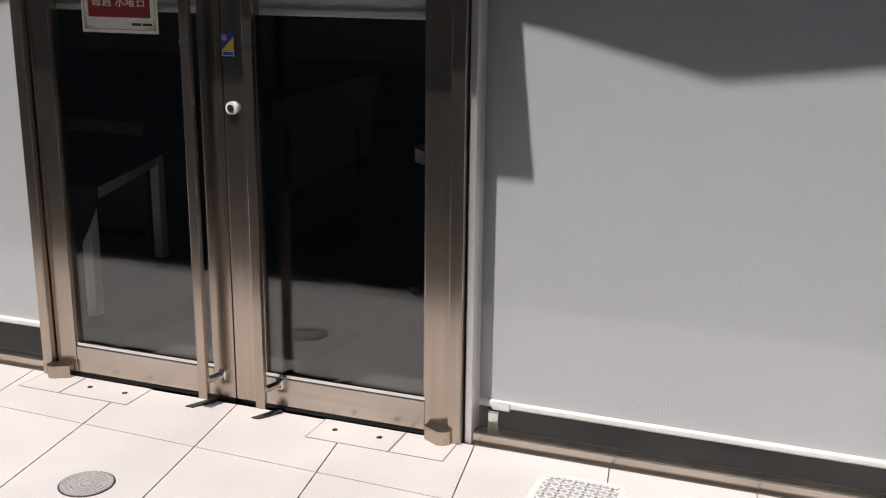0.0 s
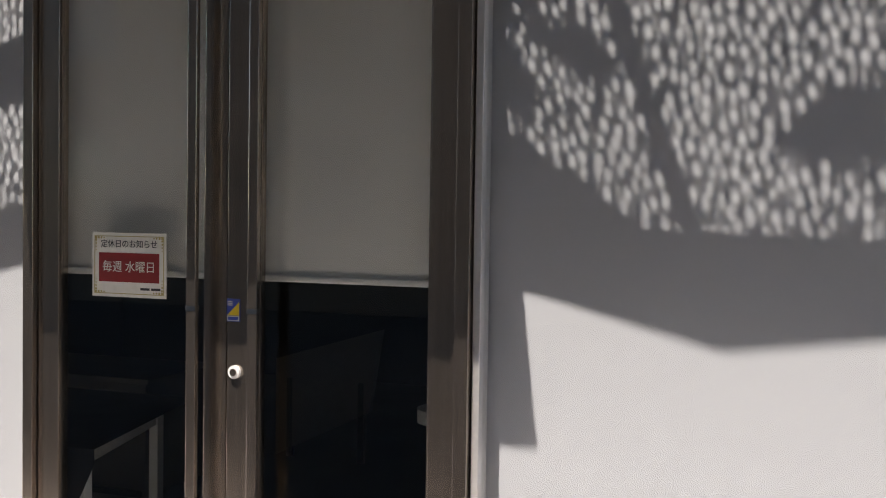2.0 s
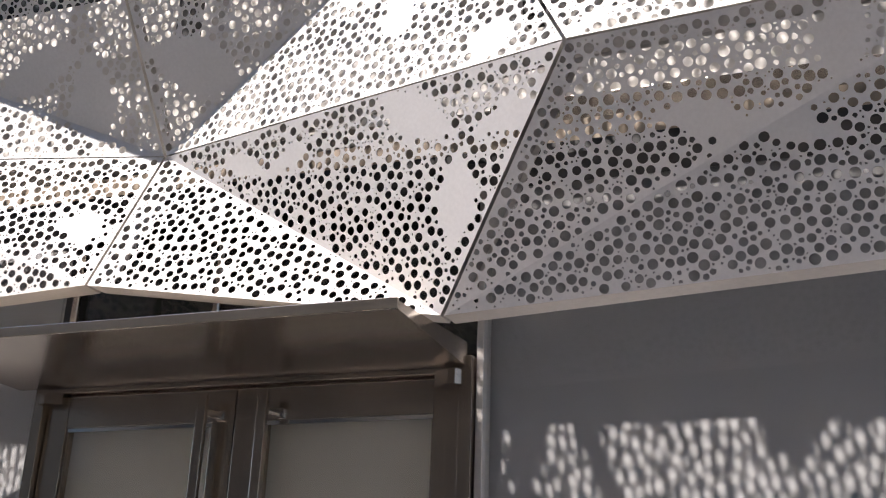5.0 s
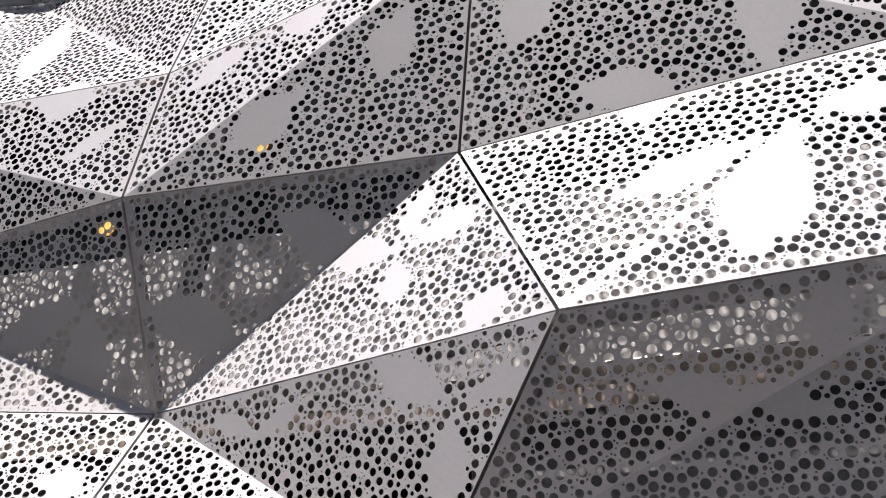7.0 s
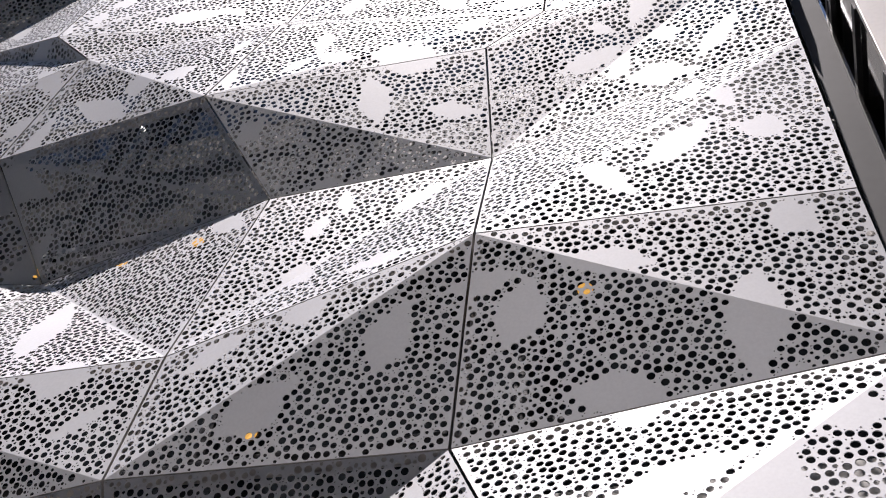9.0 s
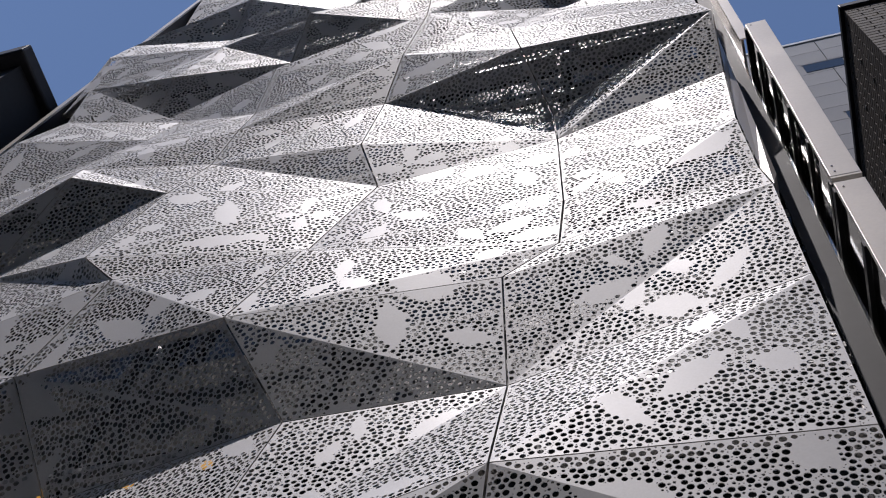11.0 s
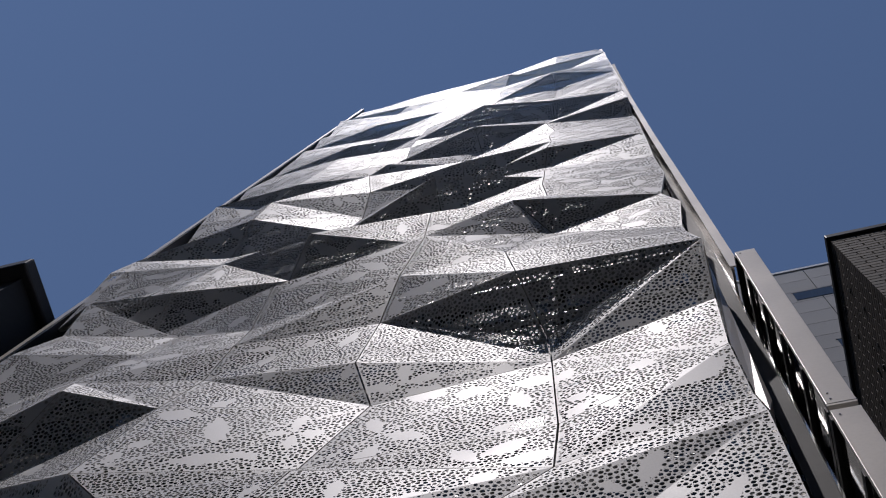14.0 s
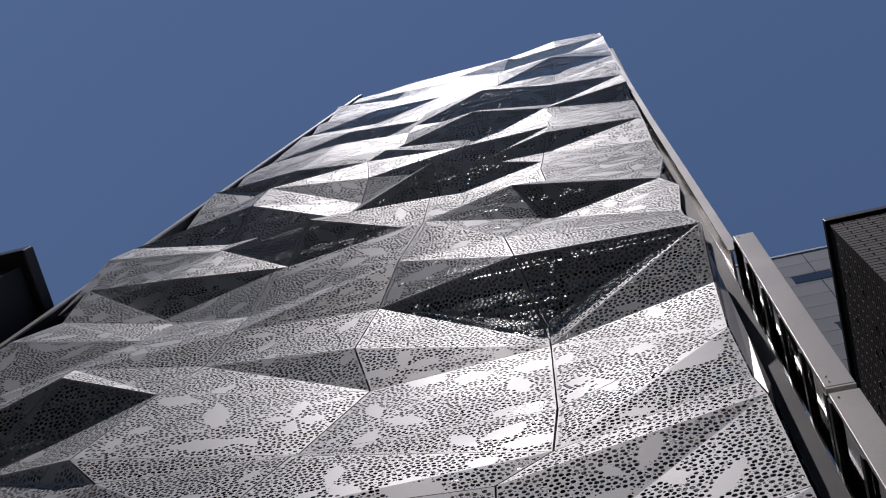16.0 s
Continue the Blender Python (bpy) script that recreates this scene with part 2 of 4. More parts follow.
# ---- the steel double door ----
door_frame = empty("door_frame", "brushed stainless steel frame round the double door", "door frame", kind="structure")
TOP = 2.50
box("jamb", (-2.674, FRONT - 0.05, -0.005), (-2.632, FRONT + 0.06, TOP + 0.06), M_STEEL, door_frame, "", 0.003)
box("jamb", (-1.072, FRONT - 0.05, -0.005), (-1.028, FRONT + 0.06, TOP + 0.06), M_STEEL, door_frame, "", 0.003)
box("jamb_trim", (-1.024, FRONT - 0.02, -0.005), (-1.0, FRONT + 0.06, 3.4), M_EDGE, door_frame, "narrow outer steel post", 0.003)
box("transom", (-2.628, FRONT - 0.05, TOP + 0.004), (-1.076, FRONT + 0.06, TOP + 0.06), M_STEEL_FLAT, door_frame, "", 0.002)
box("fanlight_post", (-2.64, FRONT - 0.01, TOP + 0.064), (-2.58, FRONT + 0.05, 3.4), M_DARK_STEEL, door_frame)
box("fanlight_pane", (-2.674, FRONT + 0.012, TOP + 0.066), (-1.03, FRONT + 0.02, 3.35), M_DOOR_GLASS, door_frame).visible_shadow = False


def door_leaf(name, x0, x1, meet, label):
    """A glazed leaf between x0 and x1; meet is the side (-1 or 1) on which the two leaves meet."""
    d = empty(name, label, "door", "double door", "structure")
    st = 0.086
    hinge_x = (x0, x0 + st) if meet > 0 else (x1 - st, x1)
    meet_x = (x1 - 0.084, x1) if meet > 0 else (x0, x0 + 0.112)
    y0, y1 = FRONT - 0.022, FRONT + 0.028
    low, high = 0.018, TOP - 0.004
    box("stile", (hinge_x[0], y0, low), (hinge_x[1], y1, high), M_STEEL, d, "wide hinge stile", 0.002)
    box("stile", (meet_x[0], y0, low), (meet_x[1], y1, high), M_STEEL, d, "meeting stile", 0.002)
    gx0, gx1 = (hinge_x[1], meet_x[0]) if meet > 0 else (meet_x[1], hinge_x[0])
    box("bottom_rail", (gx0 + 0.001, y0 + 0.002, low), (gx1 - 0.001, y1 - 0.002, 0.118), M_STEEL_FLAT, d, "", 0.002)
    box("top_rail", (gx0 + 0.001, y0 + 0.002, 2.385), (gx1 - 0.001, y1 - 0.002, high), M_STEEL_FLAT, d, "", 0.002)
    for zz in (0.119, 2.372):
        box("glazing_bead", (gx0 + 0.002, y0 + 0.008, zz), (gx1 - 0.002, y0 + 0.02, zz + 0.012), M_CHROME, d, "thin bright bead")
    for xx in (gx0 + 0.001, gx1 - 0.006):
        box("glazing_bead", (xx, y0 + 0.008, 0.132), (xx + 0.005, y0 + 0.02, 2.371), M_STEEL, d)
    box("pane", (gx0 + 0.004, FRONT + 0.0, 0.12), (gx1 - 0.004, FRONT + 0.008, 2.384), M_DOOR_GLASS, d, "dark reflecting glass").visible_shadow = False
    # full-height square pull bar on stand-offs
    hx = -1.949 if meet > 0 else -1.724
    h = box("pull_handle", (hx - 0.017, FRONT - 0.105, 0.035), (hx + 0.017, FRONT - 0.083, 2.46), M_STEEL, d, "full-height flat steel pull bar", 0.003)
    for zz in (0.10, 2.405):
        rod("standoff", (hx + 0.012, FRONT - 0.084, zz), (hx + 0.03, FRONT - 0.018, zz), 0.012, M_CHROME, h)
        box("standoff_cap", (hx + 0.018, FRONT - 0.03, zz - 0.018), (hx + 0.046, FRONT - 0.019, zz + 0.018), M_CHROME, h, "", 0.004)
    box("handle_collar", (hx - 0.0185, FRONT - 0.1065, 1.235), (hx + 0.0185, FRONT - 0.0815, 1.25), M_CHROME, h)
    # pivots at foot and head
    sx = -1 if meet > 0 else 1
    px = -2.60 if meet > 0 else -1.105
    for z0, z1, nm in ((-0.003, 0.048, "floor_pivot"), (TOP - 0.035, TOP + 0.012, "top_pivot")):
        pts = [(px - 0.046, FRONT - 0.062), (px - 0.030, FRONT - 0.078), (px - 0.008, FRONT - 0.080), (px + 0.046, FRONT - 0.05), (px + 0.046, FRONT - 0.024), (px - 0.046, FRONT - 0.024)]
        if sx > 0:
            pts = [(2 * px - x, y) for x, y in reversed(pts)]
        prism(nm, pts, z0, z1, M_STEEL, d, "bevelled steel pivot cover")
    box("sweep_seal", (x0 + 0.01, FRONT - 0.015, 0.002), (x1 - 0.01, FRONT + 0.015, 0.0175), M_RUBBER, d)
    return d


left_leaf = door_leaf("door_1", -2.628, -1.868, 1, "closed stainless steel and glass door leaf with sign")
right_leaf = door_leaf("door_2", -1.864, -1.076, -1, "closed stainless steel and glass door leaf with lock")
lock = rod("lock_cylinder", (-1.832, FRONT - 0.034, 1.035), (-1.832, FRONT - 0.021, 1.035), 0.021, M_RAIL, right_leaf, "round chrome lock cylinder", 24)
rod("key_way", (-1.832, FRONT - 0.038, 1.035), (-1.832, FRONT - 0.0342, 1.035), 0.012, M_STEEL, lock, "", 20)

sticker = empty("sticker", "small blue and yellow security sticker on the door", "sticker")
sy = FRONT - 0.0245
box("backing", (-1.864, sy, 1.198), (-1.816, sy + 0.001, 1.272), M_BLUE, sticker)
shape("yellow_corner", [(-1.862, sy - 0.0006, 1.218), (-1.818, sy - 0.0006, 1.218), (-1.818, sy - 0.0006, 1.262)], [(0, 1, 2)], M_YELLOW, sticker)
box("white_band", (-1.862, sy - 0.0008, 1.2005), (-1.818, sy - 0.0002, 1.2165), M_PAPER, sticker)
box("word_bar", (-1.859, sy - 0.0012, 1.203), (-1.821, sy - 0.0009, 1.214), M_BLUE, sticker)
for i in range(3):
    box("word_bar", (-1.861, sy - 0.0008, 1.262 - i * 0.006), (-1.843, sy - 0.0003, 1.2645 - i * 0.006), M_PAPER, sticker)

# ---- the notice on the left leaf ----
notice = empty("notice", "cream paper notice with a red panel taped on glass", "notice")
ny = FRONT - 0.004
box("sheet", (-2.413, ny, 1.258), (-2.112, ny + 0.0015, 1.476), M_PAPER, notice)
box("red_panel", (-2.385, ny - 0.0012, 1.309), (-2.140, ny - 0.0004, 1.408), M_RED, notice)
for a, b in (((-2.402, 1.463), (-2.123, 1.4655)), ((-2.402, 1.2685), (-2.123, 1.271)), ((-2.404, 1.2685), (-2.4015, 1.4655)), ((-2.1235, 1.2685), (-2.121, 1.4655))):
    box("gold_line", (a[0], ny - 0.001, a[1]), (b[0], ny - 0.0003, b[1]), M_GOLD, notice)
for cx, sxx in ((-2.402, 1), (-2.123, -1)):
    for cz, szz in ((1.464, -1), (1.27, 1)):
        for j in range(4):
            a = j * 0.011
            bm = bmesh.new()
            bmesh.ops.create_circle(bm, cap_ends=True, segments=8, radius=0.005 - 0.0007 * j, matrix=pose(cx + sxx * (0.005 + a), ny - 0.0009, cz + szz * 0.005, 90))
            part("corner_scroll", bm, M_GOLD, notice)
            bm = bmesh.new()
            bmesh.ops.create_circle(bm, cap_ends=True, segments=8, radius=0.004 - 0.0006 * j, matrix=pose(cx + sxx * 0.005, ny - 0.0009, cz + szz * (0.014 + a), 90))
            part("corner_scroll", bm, M_GOLD, notice)
writing("heading", "定休日のお知らせ", 0.029, (-2.262, ny - 0.0012, 1.437), M_INK, notice)
writing("red_panel_words", "毎週 水曜日", 0.041, (-2.262, ny - 0.0022, 1.359), M_PAPER, notice)
for a, b in ((-2.215, -2.178), (-2.172, -2.135)):
    box("name_bar", (a, ny - 0.001, 1.2835), (b, ny - 0.0003, 1.2915), M_INK, notice)

# ---- canopy over the door ----
canopy = empty("canopy", "sloping brushed steel canopy over the double door", "canopy")
cy0 = 2.42
shape("plate", [(-2.74, FRONT - 0.052, 2.522), (-1.045, FRONT - 0.052, 2.522), (-1.068, cy0, 2.548), (-2.80, cy0, 2.548),
                (-2.74, FRONT - 0.052, 2.60), (-1.045, FRONT - 0.052, 2.60), (-1.068, cy0, 2.572), (-2.80, cy0, 2.572)],
      [(0, 3, 2, 1), (4, 5, 6, 7), (0, 1, 5, 4), (1, 2, 6, 5), (2, 3, 7, 6), (3, 0, 4, 7)], M_STEEL_FLAT, canopy)
box("front_lip", (-2.80, cy0 - 0.014, 2.545), (-1.066, cy0 - 0.001, 2.578), M_STEEL_FLAT, canopy, "thin bright front lip", 0.002)
for xx in (-2.42, -1.86):
    rod("hanger", (xx, cy0 + 0.36, 2.58), (xx, cy0 + 0.36, 2.95), 0.014, M_STEEL, canopy, "short steel hanger rod")

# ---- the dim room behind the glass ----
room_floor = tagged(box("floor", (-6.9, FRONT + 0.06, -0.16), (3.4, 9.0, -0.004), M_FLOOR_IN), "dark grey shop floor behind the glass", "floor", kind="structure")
# walls and ceiling carry the room's shade in their near-black colour
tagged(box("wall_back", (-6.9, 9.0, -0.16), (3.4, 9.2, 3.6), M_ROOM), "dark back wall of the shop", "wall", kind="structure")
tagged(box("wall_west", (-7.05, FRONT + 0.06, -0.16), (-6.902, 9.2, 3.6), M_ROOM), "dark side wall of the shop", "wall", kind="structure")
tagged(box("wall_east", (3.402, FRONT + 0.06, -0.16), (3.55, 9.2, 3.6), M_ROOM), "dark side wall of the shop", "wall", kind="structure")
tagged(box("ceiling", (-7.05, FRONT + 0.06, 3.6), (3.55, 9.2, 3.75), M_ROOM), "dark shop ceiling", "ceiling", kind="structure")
table = empty("table", "white legged table under a dark scalloped cloth", "table")
for xx, yy in ((-2.83, 3.46), (-3.11, 4.33), (-4.0, 3.34), (-4.2, 4.33)):
    leg = box("leg", (xx - 0.025, yy - 0.025, 0.05), (xx + 0.025, yy + 0.025, 0.60), M_WHITE, table, "", 0.004)
    box("foot_cap", (xx - 0.027, yy - 0.027, -0.004), (xx + 0.027, yy + 0.027, 0.052), M_CHROME, leg, "bright metal foot")
prism("top", [(-4.3, 3.30), (-2.76, 3.30), (-3.07, 4.38), (-4.3, 4.38)], 0.60, 0.63, M_WHITE, table)
prism("apron", [(-2.82, 3.34), (-2.80, 3.34), (-3.10, 4.33), (-3.12, 4.33)], 0.52, 0.60, M_WHITE, table)
cloth = empty("tablecloth", "black cloth with scalloped hem hanging off the table", "tablecloth")
v, f = [], []
for i in range(61):
    s = i / 60
    x, drop = -4.3 + 1.66 * s, 0.05 + 0.012 * abs(math.sin(s * 60)) + 0.24 * max(0, 1 - abs(s - 0.93) / 0.07)
    v += [(x, 3.285 + 0.008 * math.sin(s * 40), 0.645), (x, 3.28 + 0.012 * math.sin(s * 33), 0.645 - drop), (x - 0.3 * s, 4.40, 0.645)]
for i in range(60):
    f += [(3 * i, 3 * i + 1, 3 * i + 4, 3 * i + 3), (3 * i, 3 * i + 3, 3 * i + 5, 3 * i + 2)]
shape("cloth", v, f, M_CLOTH, cloth)
counter = empty("counter", "brown board counter standing in the dim shop", "counter")
box("body", (-4.9, 4.8, -0.004), (-3.52, 5.4, 0.62), M_COUNTER, counter, "", 0.006)
box("plinth", (-4.88, 4.78, -0.003), (-3.54, 4.8, 0.03), M_ROOM, counter)
box("worktop", (-4.95, 4.75, 0.621), (-3.47, 5.45, 0.65), M_COUNTER, counter, "", 0.004)
partition = empty("partition", "slanting brown board screen in the dim shop", "partition")
shape("board", [(-3.4, 6.0, 0.0), (-2.74, 6.0, 0.32), (-2.66, 6.0, 0.84), (-3.4, 6.0, 0.62), (-3.4, 6.04, 0.0), (-2.74, 6.04, 0.32), (-2.66, 6.04, 0.84), (-3.4, 6.04, 0.62)],
      [(0, 1, 2, 3), (7, 6, 5, 4), (0, 4, 5, 1), (1, 5, 6, 2), (2, 6, 7, 3), (3, 7, 4, 0)], M_COUNTER, partition)
for xx, yy in ((-3.3, 6.0), (-2.8, 6.0)):
    box("post", (xx - 0.02, yy, -0.004), (xx + 0.02, yy + 0.03, 0.5), M_ROOM, partition)
stool = empty("stool", "white stool with chrome foot behind the door", "stool")
rod("seat", (-1.64, 4.5, 0.62), (-1.64, 4.5, 0.68), 0.16, M_WHITE, stool, "", 24)
rod("stem", (-1.64, 4.5, 0.02), (-1.64, 4.5, 0.62), 0.02, M_DARK_STEEL, stool)
rod("base", (-1.64, 4.5, -0.004), (-1.64, 4.5, 0.02), 0.18, M_DARK_STEEL, stool, "", 24)

# ---- the folded facade of perforated aluminium panels ----
# Six fold lines run up the front; on each, the folds' offset along the front, height and depth, from the lowest course up.
FOLD_LINES = (
    (0.58,
     [0.025, 0.10, -0.02, -0.06, -0.06, -0.07, -0.10, -0.12, -0.08, -0.04, -0.10, -0.09, 0.00, -0.14, 0.00, 0.00, 0.00, 0.00, 0.00, 0.00, 0.00, 0.00, 0.00, 0.00, 0.00, 0.00, 0.00, 0.00, 0.00, 0.00, 0.00, 0.00, 0.00, 0.00, 0.00, 0.00, -0.21],
     [2.643, 3.30, 4.09, 4.85, 6.03, 6.99, 7.27, 8.02, 8.93, 9.68, 10.33, 10.91, 11.95, 12.55, 13.81, 14.67, 15.65, 16.46, 17.38, 18.28, 19.15, 20.30, 20.81, 21.87, 22.76, 23.63, 24.56, 25.50, 26.38, 27.28, 28.18, 29.07, 29.97, 30.86, 31.77, 32.71, 33.59],
     [2.53, 2.30, 2.36, 2.32, 2.35, 2.32, 2.34, 2.31, 2.31, 2.07, 2.16, 2.26, 2.28, 2.30, 2.35, 2.42, 2.48, 2.42, 2.42, 2.41, 2.44, 2.56, 2.29, 2.39, 2.43, 2.49, 2.34, 2.42, 2.43, 2.43, 2.42, 2.41, 2.42, 2.43, 2.42, 2.38, 2.32]),
    (-0.82,
     [-0.18, 0.247, -0.13, -0.046, -0.08, -0.13, 0.17, 0.18, 0.11, 0.06, -0.12, -0.26, 0.08, -0.30, 0.04, -0.04, -0.05, -0.08, -0.01, 0.02, -0.04, 0.03, -0.12, -0.02, -0.04, -0.02, 0.01, 0.00, 0.02, 0.00, -0.01, 0.00, -0.04, 0.00, -0.03, 0.01, 0.00],
     [2.57, 3.21, 4.00, 4.875, 5.75, 6.62, 6.92, 7.56, 8.84, 9.43, 10.03, 10.91, 12.46, 13.12, 13.80, 14.65, 15.53, 16.80, 17.22, 18.25, 19.18, 20.04, 20.92, 21.86, 22.98, 23.60, 24.57, 25.47, 26.40, 27.00, 28.15, 29.09, 29.99, 30.96, 32.01, 32.55, 33.53],
     [2.58, 2.27, 2.46, 2.25, 2.49, 2.38, 2.39, 2.43, 2.50, 2.52, 2.11, 2.16, 2.44, 2.14, 2.31, 2.32, 2.40, 2.50, 2.29, 2.37, 2.42, 2.47, 2.43, 2.52, 2.68, 2.35, 2.42, 2.53, 2.41, 2.10, 2.43, 2.27, 2.37, 2.45, 2.62, 2.35, 2.25]),
    (-2.20,
     [-0.03, 0.12, -0.01, 0.05, 0.21, -0.23, -0.02, -0.08, 0.19, -0.03, -0.03, 0.07, 0.23, 0.00, 0.02, 0.02, -0.06, 0.01, -0.02, 0.00, -0.17, 0.08, -0.02, 0.02, 0.03, -0.04, 0.00, -0.03, 0.00, 0.02, 0.00, -0.01, -0.01, -0.07, 0.08, 0.00, 0.00],
     [2.76, 3.26, 3.99, 4.59, 5.71, 6.43, 7.29, 7.57, 8.58, 9.27, 10.34, 11.15, 12.07, 13.05, 13.98, 14.67, 15.36, 16.45, 17.57, 18.14, 19.32, 20.25, 20.94, 21.94, 22.87, 23.62, 24.57, 25.46, 26.35, 27.26, 28.16, 29.01, 29.97, 30.91, 31.60, 32.67, 33.57],
     [2.58, 2.70, 2.39, 2.38, 2.46, 2.21, 2.29, 2.41, 2.47, 2.36, 2.40, 2.22, 2.10, 2.38, 2.24, 2.43, 2.04, 2.42, 2.64, 2.35, 2.57, 2.59, 2.19, 2.32, 2.53, 2.12, 2.44, 2.42, 2.39, 2.44, 2.33, 2.39, 2.42, 2.53, 2.27, 2.42, 2.41]),
    (-3.62,
     [0.02, 0.02, 0.01, -0.08, 0.21, -0.21, 0.15, -0.16, -0.08, 0.02, 0.09, 0.00, 0.01, -0.17, 0.01, -0.01, -0.05, 0.00, 0.02, -0.18, 0.09, 0.04, 0.02, -0.01, -0.01, -0.03, -0.02, -0.01, 0.00, 0.01, -0.01, 0.00, -0.01, 0.01, -0.01, 0.00, 0.00],
     [2.67, 3.31, 3.90, 4.56, 5.73, 6.51, 7.28, 7.60, 8.87, 9.58, 10.25, 10.96, 11.92, 12.99, 13.70, 14.68, 15.45, 16.52, 17.33, 18.45, 18.87, 20.07, 21.05, 21.87, 22.78, 23.62, 24.58, 25.46, 26.36, 27.28, 28.18, 28.98, 29.96, 30.87, 31.78, 32.68, 33.58],
     [2.50, 2.45, 2.49, 2.31, 2.73, 2.37, 2.22, 2.16, 2.27, 2.35, 2.30, 2.39, 2.24, 2.46, 2.11, 2.43, 2.52, 2.58, 2.36, 2.28, 2.22, 2.39, 2.48, 2.41, 2.41, 2.43, 2.42, 2.40, 2.43, 2.41, 2.43, 2.42, 2.36, 2.43, 2.43, 2.42, 2.42]),
    (-5.15,
     [0.01, 0.00, 0.00, 0.00, 0.00, 0.00, 0.01, 0.10, 0.60, 0.31, 0.54, 0.54, -0.06, 0.08, 0.25, -0.04, -0.24, -0.05, 0.03, 0.04, 0.02, -0.07, 0.05, 0.11, 0.03, -0.01, 0.01, 0.01, 0.00, -0.04, -0.01, 0.01, -0.11, 0.19, -0.01, 0.00, 0.00],
     [2.60, 3.32, 4.08, 4.93, 5.76, 6.71, 7.11, 8.25, 9.11, 9.81, 10.68, 11.52, 12.11, 12.75, 14.04, 14.65, 15.66, 16.47, 17.24, 18.44, 18.97, 20.07, 21.09, 21.93, 22.92, 23.61, 24.58, 25.46, 26.62, 27.10, 28.19, 29.07, 30.20, 30.61, 31.74, 32.64, 33.58],
     [2.50, 2.41, 2.41, 2.43, 2.41, 2.42, 2.42, 2.43, 2.05, 2.21, 2.32, 2.45, 2.57, 2.25, 2.31, 2.43, 2.56, 2.23, 2.16, 2.52, 2.22, 2.30, 2.30, 2.31, 2.69, 2.31, 2.44, 2.51, 2.60, 2.34, 2.41, 2.41, 2.48, 2.37, 2.41, 2.42, 2.43]),
    (-6.72,
     [0.00, 0.00, 0.00, 0.00, 0.00, 0.00, 0.00, 0.00, 0.00, 0.00, 0.57, 0.69, 0.64, 0.00, 0.00, 0.00, 0.00, 0.00, 0.00, 0.00, 0.00, 0.00, 0.00, 0.00, 0.00, 0.00, 0.00, 0.00, 0.00, 0.00, 0.00, 0.00, 0.00, 0.00, 0.00, 0.00, -0.33],
     [2.59, 3.31, 4.07, 4.92, 5.77, 6.72, 7.12, 7.77, 8.62, 9.30, 11.11, 11.91, 12.75, 13.05, 13.74, 14.73, 15.52, 16.47, 17.36, 18.25, 19.13, 20.09, 20.93, 21.87, 22.69, 23.66, 24.57, 25.49, 26.35, 27.24, 28.17, 29.05, 29.76, 30.86, 31.77, 32.67, 33.41],
     [2.50, 2.43, 2.42, 2.42, 2.41, 2.41, 2.43, 2.42, 2.42, 2.36, 2.16, 2.27, 2.16, 2.44, 2.36, 2.22, 2.29, 2.49, 2.54, 2.39, 2.29, 2.46, 2.36, 2.41, 2.46, 2.43, 2.42, 2.38, 2.48, 2.36, 2.43, 2.36, 2.26, 2.42, 2.42, 2.42, 2.53]),
)
# the way in which each panel is folded, course by course
TURNS = "10010 11000 01001 11000 10010 01001 10100 01111 10001 00111 00110 00000 11011 01001 10110 01100 00001 11001 01111 10100 00100 01101 01011 01100 10111 00000 00000 11010 11011 11000 11001 10000 11101 01010 10110 00010".split()
NODES = [[Vector((line[0] + dx, d, z)) for dx, z, d in zip(line[1], line[2], line[3])] for line in FOLD_LINES]
COURSES = len(NODES[0])

# leaf shapes left without holes: flowers scattered over the front
flower_rng = random.Random(11)
PETALS = []
for row in range(40):
    for col in range(9):
        fx = -7.0 + col * 0.95 + (row % 2) * 0.47 + flower_rng.uniform(-0.22, 0.22)
        fz = 2.7 + row * 0.82 + flower_rng.uniform(-0.2, 0.2)
        turn, many = flower_rng.uniform(0, 6.28), flower_rng.choice((4, 5, 5, 6))
        for i in range(many):
            if flower_rng.random() < 0.2:
                continue
            a = turn + i * 6.283 / many + flower_rng.uniform(-0.25, 0.25)
            long = flower_rng.uniform(0.28, 0.55)
            wide = flower_rng.uniform(0.05, 0.07) * (0.65 + long)
            gap = flower_rng.uniform(0.07, 0.14)
            PETALS.append((fx + gap * math.cos(a), fz + gap * math.sin(a), math.cos(a), math.sin(a), long, wide))
# petals that stand out one by one, from the lowest courses up: heart, turn in degrees, length, half width
PETALS_BAND_A = (
    (0.06, 2.93, 161, 0.18, 0.040), (-0.37, 3.02, -11, 0.25, 0.038), (-2.40, 3.02, -20, 0.19, 0.053), (-0.91, 3.02, -100, 0.26, 0.055),
    (-0.88, 3.04, 9, 0.22, 0.033), (0.12, 3.04, 85, 0.21, 0.037), (-0.91, 3.05, 149, 0.30, 0.060), (-1.63, 3.09, 22, 0.18, 0.026),
    (-1.62, 3.10, 154, 0.20, 0.031), (0.08, 3.22, -83, 0.17, 0.040), (-0.74, 3.36, -134, 0.17, 0.058), (-1.15, 3.59, -83, 0.18, 0.056),
    (-2.13, 3.61, -20, 0.39, 0.091), (-1.14, 3.64, 164, 0.27, 0.061), (-1.10, 3.64, 15, 0.26, 0.054), (-2.37, 3.65, -86, 0.34, 0.085),
    (-1.27, 3.66, 147, 0.38, 0.080), (-1.12, 3.66, 75, 0.23, 0.043),
)
